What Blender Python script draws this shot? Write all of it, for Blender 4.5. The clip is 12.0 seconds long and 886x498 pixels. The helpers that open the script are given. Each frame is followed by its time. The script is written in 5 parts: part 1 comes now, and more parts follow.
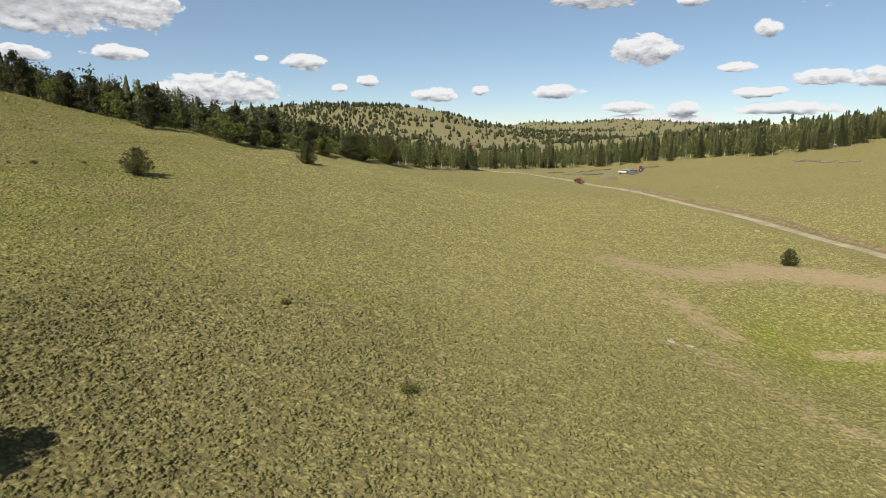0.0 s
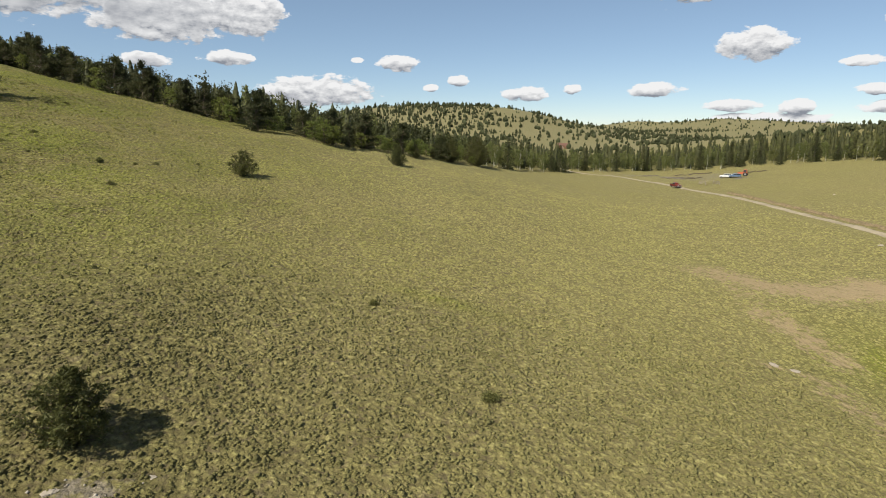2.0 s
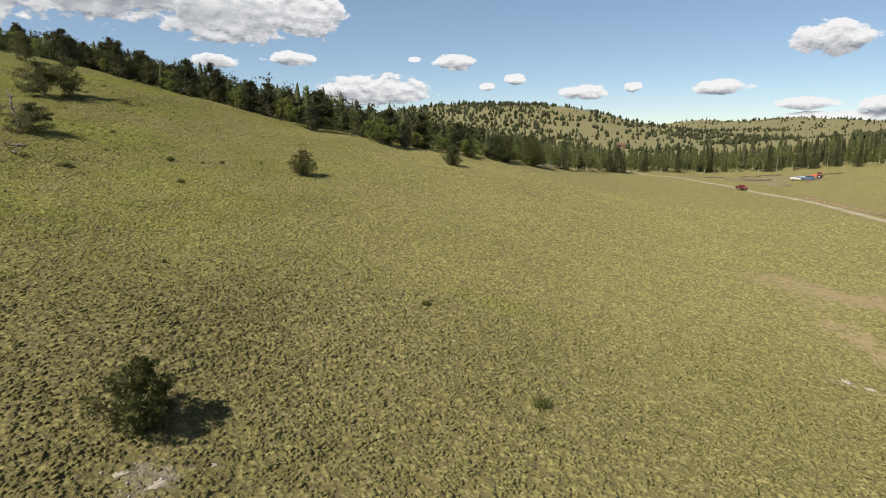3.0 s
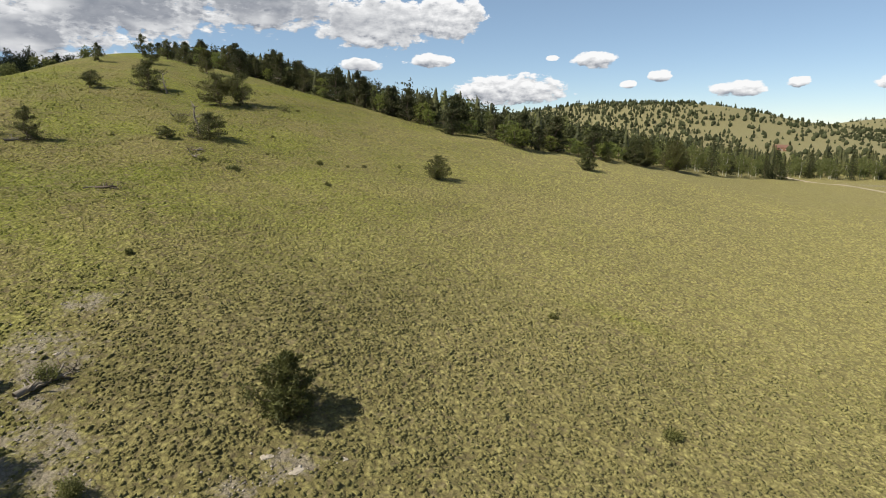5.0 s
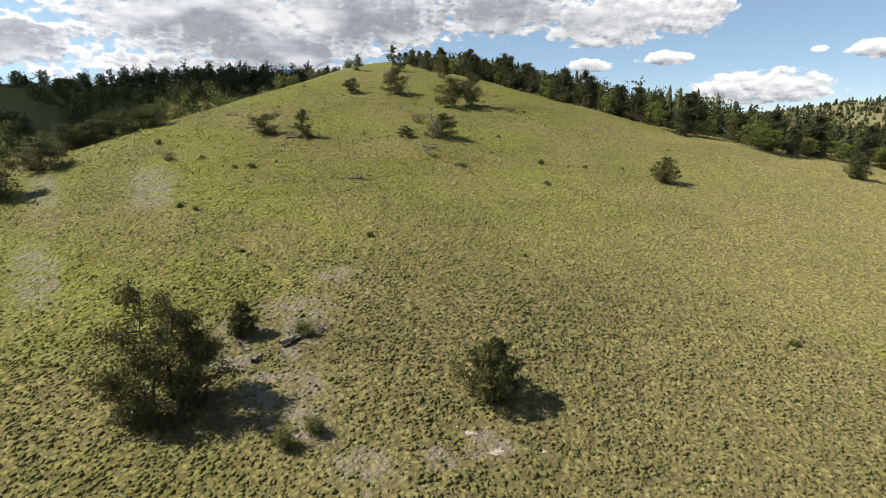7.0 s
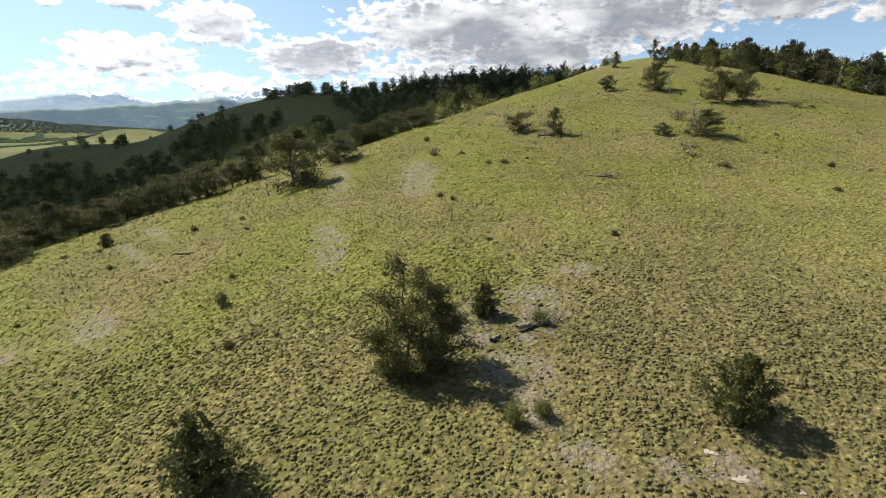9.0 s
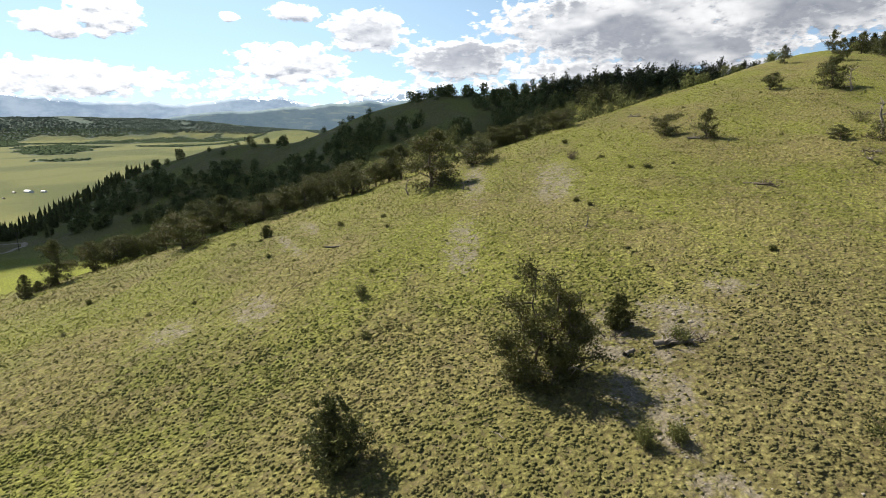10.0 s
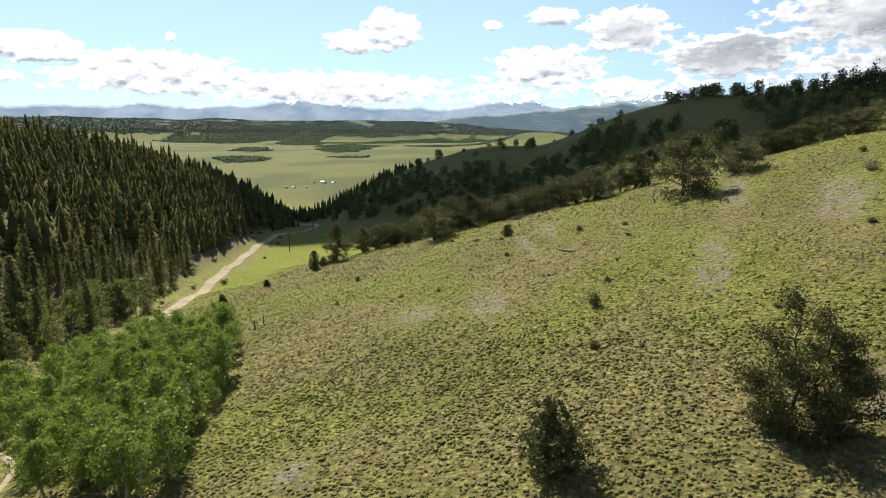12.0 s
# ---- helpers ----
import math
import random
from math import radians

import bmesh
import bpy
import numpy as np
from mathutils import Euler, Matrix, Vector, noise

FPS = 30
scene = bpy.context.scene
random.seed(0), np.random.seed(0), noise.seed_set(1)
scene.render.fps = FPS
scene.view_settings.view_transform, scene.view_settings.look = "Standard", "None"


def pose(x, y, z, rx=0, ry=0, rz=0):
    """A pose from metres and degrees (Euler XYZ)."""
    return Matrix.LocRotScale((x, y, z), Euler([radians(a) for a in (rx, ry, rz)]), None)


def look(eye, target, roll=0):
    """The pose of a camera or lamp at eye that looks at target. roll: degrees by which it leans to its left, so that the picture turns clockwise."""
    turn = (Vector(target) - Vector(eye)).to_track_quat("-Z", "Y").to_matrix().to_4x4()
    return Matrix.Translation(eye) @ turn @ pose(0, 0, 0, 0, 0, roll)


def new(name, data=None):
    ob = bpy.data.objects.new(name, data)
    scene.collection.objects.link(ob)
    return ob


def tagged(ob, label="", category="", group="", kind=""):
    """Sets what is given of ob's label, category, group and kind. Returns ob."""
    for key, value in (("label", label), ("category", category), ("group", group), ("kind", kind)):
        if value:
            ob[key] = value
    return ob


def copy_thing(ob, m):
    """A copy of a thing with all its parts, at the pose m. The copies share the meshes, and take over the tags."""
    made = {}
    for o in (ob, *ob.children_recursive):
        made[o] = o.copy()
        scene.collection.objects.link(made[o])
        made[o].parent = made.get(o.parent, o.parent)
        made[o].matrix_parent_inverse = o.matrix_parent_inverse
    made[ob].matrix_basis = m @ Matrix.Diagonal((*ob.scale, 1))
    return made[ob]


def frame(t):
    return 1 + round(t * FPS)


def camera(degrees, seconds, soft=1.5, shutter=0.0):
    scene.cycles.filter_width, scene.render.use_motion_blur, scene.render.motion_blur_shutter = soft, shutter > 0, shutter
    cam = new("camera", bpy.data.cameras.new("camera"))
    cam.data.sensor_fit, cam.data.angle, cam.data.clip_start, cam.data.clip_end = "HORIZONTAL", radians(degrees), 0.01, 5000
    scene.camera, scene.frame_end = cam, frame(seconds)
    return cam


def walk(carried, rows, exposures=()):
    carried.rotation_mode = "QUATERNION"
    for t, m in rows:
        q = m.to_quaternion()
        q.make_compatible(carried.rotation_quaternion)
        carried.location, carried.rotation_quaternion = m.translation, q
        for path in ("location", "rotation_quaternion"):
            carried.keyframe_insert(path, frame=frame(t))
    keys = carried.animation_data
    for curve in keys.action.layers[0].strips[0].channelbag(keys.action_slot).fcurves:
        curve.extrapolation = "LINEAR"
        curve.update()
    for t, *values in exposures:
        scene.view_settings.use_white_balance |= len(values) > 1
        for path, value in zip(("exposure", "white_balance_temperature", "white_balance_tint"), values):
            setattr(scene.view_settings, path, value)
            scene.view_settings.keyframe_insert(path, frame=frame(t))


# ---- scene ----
cam = camera(77.06, 12.0, soft=0.6)
EYE = 20.0
ROWS = [
    (0.0, -0.00, 0.00, -0.00, -0.00, -12.02, -0.05),
    (0.5, -0.08, 0.03, 0.38, 1.90, -12.01, -0.05),
    (1.0, -0.04, -0.06, 0.62, 4.55, -12.05, -0.04),
    (1.5, 0.00, 0.02, 0.67, 6.56, -12.04, -0.07),
    (2.0, -0.09, -0.13, 0.72, 8.93, -12.05, -0.07),
    (2.5, -0.15, -0.14, 0.75, 12.10, -12.08, -0.13),
    (2.7, -0.13, -0.14, 0.83, 13.24, -12.12, -0.12),
    (4.3, -0.18, -0.14, 1.72, 20.81, -12.23, -0.18),
    (4.5, -0.28, -0.10, 1.81, 23.00, -12.20, -0.11),
    (5.0, -0.25, -0.12, 1.99, 27.91, -12.21, -0.03),
    (5.5, -0.30, -0.13, 2.09, 32.98, -12.16, -0.05),
    (6.0, -0.27, -0.20, 2.09, 38.00, -12.12, -0.06),
    (6.5, -0.28, -0.46, 1.96, 43.61, -12.09, -0.09),
    (7.0, -0.11, -0.66, 1.63, 50.01, -12.06, -0.13),
    (7.2, -0.05, -0.66, 1.59, 52.18, -12.10, -0.16),
    (8.8, 0.48, -1.23, 1.13, 71.57, -12.05, 0.03),
    (9.0, 0.49, -1.25, 1.11, 74.84, -12.01, 0.02),
    (9.5, 0.48, -1.28, 1.18, 81.72, -11.94, 0.04),
    (10.0, 0.61, -1.40, 1.37, 88.59, -11.90, -0.03),
    (10.5, 0.78, -1.53, 1.62, 95.90, -11.92, -0.20),
    (11.0, 0.79, -1.37, 1.65, 102.13, -11.86, -0.20),
    (11.5, 0.88, -1.33, 1.70, 107.85, -11.81, -0.26),
    (12.0, 0.93, -1.26, 1.64, 113.15, -11.75, -0.26),
]
walk(cam, [(t, pose(x, y, EYE + z, 90 + pitch, 0, yaw) @ pose(0, 0, 0, 0, 0, -lean))
           for t, x, y, z, yaw, pitch, lean in ROWS],
     exposures=[(0.0, 0.68), (2.5, 0.71), (4.5, 0.78), (7.0, 0.95), (9.0, 1.03), (12.0, 0.99)])

# ---- daylight ----
SUN_AZ, SUN_EL = 143.0, 47.0
sun = new("sun", bpy.data.lights.new("sun", "SUN"))
sun.data.energy, sun.data.angle, sun.data.color = 4.6, radians(0.53), (1.0, 0.92, 0.76)
sun_way = Vector((-math.sin(radians(SUN_AZ)) * math.cos(radians(SUN_EL)), math.cos(radians(SUN_AZ)) * math.cos(radians(SUN_EL)), math.sin(radians(SUN_EL))))
sun.matrix_world = look(sun_way * 500, (0, 0, 0))

# cumulus: bearing, elevation, half width, half height, all in degrees
CLOUDS = [
    (34.5, 9.8, 6.6, 2.6), (27.5, 10.4, 4.0, 2.2), (21.2, 3.7, 6.0, 1.6), (13.4, 6.4, 2.2, 0.9), (7.4, 4.8, 1.1, 0.7),
    (0.7, 3.5, 2.6, 0.8), (-3.7, 3.9, 1.0, 0.5), (-11.1, 3.7, 2.6, 0.8), (-19.1, 7.3, 3.4, 1.5), (-14.6, 11.9, 4.8, 1.0),
    (-22.8, 11.3, 1.6, 0.7), (-29.0, 8.5, 1.3, 0.8), (-26.9, 5.5, 1.6, 0.5), (-33.1, 4.4, 2.5, 0.7), (-28.7, 3.3, 2.6, 0.5),
    (-36.8, 4.2, 1.8, 0.9), (-22.8, 2.0, 1.4, 0.8), (-17.8, 2.2, 2.6, 0.6), (-20.5, 1.0, 5.5, 0.6), (-31.0, 1.9, 5.0, 0.6),
    (-42.0, 3.0, 4.0, 1.0), (29.1, 6.5, 2.7, 0.7), (10.2, 4.1, 0.8, 0.4), (17.3, 6.6, 0.7, 0.3), (36.0, 6.0, 2.4, 0.7),
    (44.5, 11.4, 7.4, 2.9), (58.0, 10.4, 12.0, 3.4), (72.0, 9.6, 14.0, 3.8), (66.0, 7.4, 10.0, 2.2), (58.0, 5.6, 9.0, 0.8), (74.0, 5.6, 10.0, 1.0),
    (103.0, 6.3, 6.0, 2.0), (95.8, 9.4, 4.6, 2.1), (87.0, 6.9, 6.6, 2.2), (102.7, 10.8, 2.7, 0.9), (108.4, 10.2, 1.1, 0.5),
    (147.9, 6.6, 4.1, 1.5), (139.7, 5.2, 9.0, 2.1), (124.6, 4.3, 14.0, 1.7), (118.3, 9.6, 3.2, 2.1), (122.1, 8.5, 3.0, 1.2),
    (138.1, 8.2, 0.5, 0.4),
]


def build_sky():
    world = bpy.data.worlds.new("sky")
    scene.world = world
    world.use_nodes = True
    nt = world.node_tree
    nt.nodes.clear()

    def fill(n, values):
        for k, v in enumerate(values):
            if v is None:
                continue
            if isinstance(v, (int, float, tuple)):
                n.inputs[k].default_value = v
            else:
                nt.links.new(v, n.inputs[k])
        return n

    def math_node(op, a, b=None, c=None, clamp=False):
        n = nt.nodes.new("ShaderNodeMath")
        n.operation, n.use_clamp = op, clamp
        return fill(n, (a, b, c)).outputs[0]

    def ramp(value, lo, hi, a=0.0, b=1.0):
        n = nt.nodes.new("ShaderNodeMapRange")
        n.interpolation_type = "SMOOTHSTEP"
        return fill(n, (value, lo, hi, a, b)).outputs[0]

    def vector(op, a, b=None, c=None):
        n = nt.nodes.new("ShaderNodeVectorMath")
        n.operation = op
        return fill(n, (a, b, c))

    sky = nt.nodes.new("ShaderNodeTexSky")
    sky.sky_type, sky.sun_disc = "NISHITA", False
    sky.sun_elevation, sky.sun_rotation = radians(SUN_EL), radians(-SUN_AZ)
    sky.altitude, sky.air_density, sky.dust_density, sky.ozone_density = 2700, 1.0, 0.1, 1.2
    xyz = nt.nodes.new("ShaderNodeSeparateXYZ")
    nt.links.new(nt.nodes.new("ShaderNodeTexCoord").outputs["Generated"], xyz.inputs[0])
    bearing = math_node("MULTIPLY", math_node("ARCTAN2", math_node("MULTIPLY", xyz.outputs[0], -1.0), xyz.outputs[1]), 57.2958)
    rise = math_node("MULTIPLY", math_node("ARCSINE", xyz.outputs[2]), 57.2958)
    spot_on = fill(nt.nodes.new("ShaderNodeCombineXYZ"), (bearing, rise, 0.0)).outputs[0]

    def billows(up):
        """How deep inside a cloud a place lies, taken a little higher up for its shading."""
        at = vector("ADD", spot_on, (0.0, up, 0.0)).outputs[0]
        n = nt.nodes.new("ShaderNodeTexNoise")
        n.inputs["Scale"].default_value, n.inputs["Detail"].default_value, n.inputs["Roughness"].default_value = 0.95, 8.0, 0.60
        nt.links.new(vector("MULTIPLY", at, (0.62, 1.25, 1.0)).outputs[0], n.inputs["Vector"])
        wide = nt.nodes.new("ShaderNodeTexNoise")
        wide.inputs["Scale"].default_value, wide.inputs["Detail"].default_value = 0.22, 3.0
        nt.links.new(vector("MULTIPLY", at, (0.6, 1.5, 1.0)).outputs[0], wide.inputs["Vector"])
        puff = nt.nodes.new("ShaderNodeTexVoronoi")
        puff.inputs["Scale"].default_value = 1.15
        nt.links.new(vector("MULTIPLY_ADD", n.outputs["Color"], (0.9, 0.9, 0.0), at).outputs[0], puff.inputs["Vector"])
        field = None
        for a, e, w, h in CLOUDS:
            d = vector("MULTIPLY_ADD", at, (1.0 / w, 1.0 / h, 0.0), (-a / w, -e / h, 0.0)).outputs[0]
            d = vector("DOT_PRODUCT", d, d).outputs["Value"]
            field = d if field is None else math_node("SMOOTH_MIN", field, d, 0.25)
        field = math_node("MINIMUM", field, 2.2)
        # broken cover overhead and a low bank in the west, away from the named ones
        west = ramp(bearing, 40.0, 95.0)
        low = math_node("MULTIPLY", math_node("MULTIPLY", ramp(rise, 2.0, 3.6), ramp(rise, 6.2, 4.6)), west)
        high = ramp(rise, 13.0, 18.0)
        rest = math_node("MULTIPLY_ADD", wide.outputs[0], 3.0, math_node("MULTIPLY_ADD", low, 1.1, math_node("MULTIPLY_ADD", high, 0.75, -2.45)))
        body = math_node("MAXIMUM", math_node("MULTIPLY", math_node("SUBTRACT", 0.95, field), 1.35), rest)
        rough = math_node("MULTIPLY_ADD", n.outputs[0], 3.2, -1.6)
        return math_node("ADD", body, math_node("ADD", rough, math_node("MULTIPLY_ADD", puff.outputs["Distance"], -0.55, 0.25))), wide.outputs[0]

    (here, deck), (above, _) = billows(0.0), billows(0.5)
    cover = ramp(here, 0.0, 0.42)
        # clouds before the light show grey hearts
    heart = math_node("MULTIPLY", ramp(here, 0.35, 1.1), math_node("MULTIPLY", ramp(bearing, 22.0, 50.0, 0.15, 1.0), ramp(bearing, 112.0, 84.0, 0.25, 1.0)))
    relief = math_node("MULTIPLY", math_node("SUBTRACT", here, above), math_node("MULTIPLY_ADD", heart, -0.55, 0.75))
    shade = math_node("ADD", relief, 0.66)
    grey = math_node("MULTIPLY_ADD", relief, 0.5, ramp(deck, 0.42, 0.70, 0.06, 0.75))
    shade = math_node("MULTIPLY_ADD", heart, math_node("SUBTRACT", grey, shade), shade, clamp=True)
    tone = nt.nodes.new("ShaderNodeMix")
    tone.data_type = "RGBA"
    tone.inputs["A"].default_value, tone.inputs["B"].default_value = (0.18, 0.195, 0.225, 1), (0.62, 0.62, 0.62, 1)
    nt.links.new(shade, tone.inputs["Factor"])
    clear = nt.nodes.new("ShaderNodeBackground")
    clear.inputs["Strength"].default_value = 0.056
    cloud = nt.nodes.new("ShaderNodeBackground")
    nt.links.new(ramp(bearing, 60.0, 105.0, 0.88, 1.3), cloud.inputs["Strength"])
    nt.links.new(sky.outputs[0], clear.inputs["Color"])
    nt.links.new(tone.outputs["Result"], cloud.inputs["Color"])
    # thin veil on the sunny side
    veil = nt.nodes.new("ShaderNodeBackground")
    veil.inputs["Color"].default_value, veil.inputs["Strength"].default_value = (0.42, 0.59, 0.72, 1), 1.0
    air = nt.nodes.new("ShaderNodeMixShader")
    nt.links.new(math_node("MULTIPLY", ramp(bearing, 56.0, 112.0, 0.28, 1.0), ramp(rise, 40.0, 6.0, 0.1, 0.58)), air.inputs[0])
    nt.links.new(clear.outputs[0], air.inputs[1])
    nt.links.new(veil.outputs[0], air.inputs[2])
    mix = nt.nodes.new("ShaderNodeMixShader")
    nt.links.new(cover, mix.inputs[0])
    nt.links.new(air.outputs[0], mix.inputs[1])
    nt.links.new(cloud.outputs[0], mix.inputs[2])
    out = nt.nodes.new("ShaderNodeOutputWorld")
    nt.links.new(mix.outputs[0], out.inputs["Surface"])


build_sky()

# ---- where the single plants stand: place, height, width ----
YOUNG_PINES = [
    (-46.5, 85.1, 4.0, 4.0),
    (-33.6, 138.8, 5.3, 4.2),
    (-36.8, 177.0, 3.9, 3.2),
    (54.8, 85.8, 2.5, 2.3),
    (-24.4, 24.1, 4.3, 3.7),
    (-30.6, -7.4, 4.6, 4.0),
    (-43.1, 14.2, 2.9, 1.8),
    (-95.7, -29.9, 2.1, 1.7),
    (-100.5, -76.2, 4.5, 2.6),
    (-71.2, -74.8, 2.1, 1.2),
    (-86.7, -78.2, 1.4, 1.1),
    (-62.8, -68.9, 1.1, 1.1),
    (-28.6, 200.1, 8.5, 5.6),
    (-20.4, 215.2, 10.8, 9.5),
    (-105.3, -77.5, 2.1, 1.6),
]
GREAT_PINE = [
    (-36.9, 7.0, 8.9, 7.4),
]
SPUR_PINES = [
    (-103.3, 42.3, 4.3, 4.7),
    (-97.4, 46.8, 5.4, 3.8),
    (-130.4, 77.1, 4.0, 3.9),
    (-166.1, 101.8, 5.5, 2.9),
    (-123.3, 86.4, 6.7, 5.5),
    (-103.4, 89.4, 7.0, 6.7),
    (-102.2, 94.5, 8.0, 5.2),
    (-81.1, 66.9, 4.4, 4.8),
    (-84.7, 61.4, 2.3, 2.5),
    (-160.2, 114.4, 6.4, 4.5),
    (-144.7, 121.3, 7.7, 4.8),
    (-183.5, 127.4, 7.3, 4.2),
    (-173.9, 129.8, 6.7, 4.6),
    (-162.8, 128.3, 6.0, 4.8),
    (-168.2, 151.3, 9.7, 7.5),
]
SHOULDER_PINES = [
    (-104.4, -1.1, 11.4, 10.7),
    (-115.2, 8.1, 5.5, 6.9),
    (-135.6, -8.3, 9.3, 6.3),
    (-133.2, -11.4, 9.0, 6.6),
    (-120.7, -17.9, 7.0, 7.5),
    (-132.9, -13.9, 6.0, 6.0),
    (-138.4, 16.5, 3.6, 2.8),
    (-137.9, 19.4, 5.0, 4.1),
    (-137.0, 22.2, 5.4, 4.9),
    (-135.9, 25.2, 5.3, 4.8),
    (-138.7, 14.5, 5.7, 5.1),
    (-135.7, 28.4, 5.2, 5.2),
    (-132.8, 30.2, 4.8, 5.1),
    (-138.1, 17.7, 4.7, 4.2),
    (-129.9, -20.8, 6.7, 6.0),
]
EDGE_PINES = [
    (-108.5, -50.1, 7.4, 7.7),
    (-119.5, -46.1, 8.7, 7.6),
    (-117.9, -50.2, 8.4, 7.0),
    (-108.8, -75.4, 9.6, 6.8),
    (-118.3, -73.8, 6.4, 5.4),
    (-122.2, -71.1, 7.1, 7.7),
    (-122.0, -67.3, 5.9, 5.4),
    (-126.0, -65.8, 5.2, 5.1),
    (-123.4, -60.6, 6.3, 5.7),
    (-121.7, -41.7, 6.0, 5.6),
    (-120.1, -37.4, 5.8, 5.5),
    (-124.3, -34.2, 6.3, 5.9),
    (-123.6, -29.1, 6.8, 5.8),
    (-127.7, -26.5, 6.9, 6.2),
    (-125.7, -22.7, 7.2, 6.7),
]
BUSHES = [
    (-28.9, 11.3, 1.7, 1.4),
    (-28.9, 13.2, 1.4, 1.3),
    (-57.2, -8.7, 1.7, 2.0),
    (-39.9, 18.2, 1.4, 2.0),
    (-93.7, 71.0, 2.1, 4.1),
    (-99.1, 23.9, 1.7, 3.1),
    (-86.2, 32.6, 0.8, 1.1),
    (-112.2, 25.8, 0.9, 1.2),
    (-76.3, 19.1, 0.6, 0.8),
    (-52.8, 32.8, 0.6, 0.6),
    (-2.5, 37.1, 0.6, 1.2),
    (-47.4, -7.2, 0.5, 0.7),
    (-47.8, -7.3, 0.5, 0.6),
    (-61.4, 72.1, 0.8, 1.1),
    (-14.8, 50.0, 0.5, 0.7),
    (-90.5, -16.1, 0.8, 1.1),
    (-67.9, 59.7, 0.7, 2.2),
    (-95.0, 100.1, 1.4, 4.1),
    (-78.7, -51.2, 0.9, 0.9),
]
# bare stony ground: place, half width, half length, turn
BARE_SPOTS = [
    (-43.7, 19.4, 2.9, 3.5, 65),
    (-44.4, 14.2, 2.2, 2.0, 72),
    (-91.1, 19.4, 3.2, 7.4, 84),
    (-47.6, 25.4, 2.0, 1.9, 61),
    (-33.3, 13.8, 2.6, 3.4, 67),
    (-21.6, 21.2, 1.7, 1.2, 44),
    (-86.0, -23.6, 1.0, 8.2, 118),
    (-95.2, -22.4, 1.2, 7.5, 112),
    (-84.8, 17.6, 2.8, 6.0, 78),
    (-68.3, 2.7, 2.0, 8.2, 87),
    (-59.1, -21.0, 2.1, 5.2, 108),
    (-57.3, -29.6, 2.2, 3.6, 116),
    (-27.2, -24.8, 1.4, 2.0, 130),
    (-99.4, 6.7, 2.0, 11.7, 85),
    (-40.6, 12.6, 2.2, 2.6, 20),
    (-35.0, 12.6, 1.8, 2.6, 70),
    (-28.9, 13.3, 1.5, 1.4, 20),
    (-24.6, 14.2, 2.2, 1.5, 40),
    (-38.8, 17.0, 1.2, 1.6, 30),
    (-22.4, 18.0, 1.1, 0.9, 10),
    (76.0, 272.0, 17.0, 13.0, 0),
    (52.0, 283.0, 10.0, 7.0, 0),
]

# ---- materials ----
MAT = {}


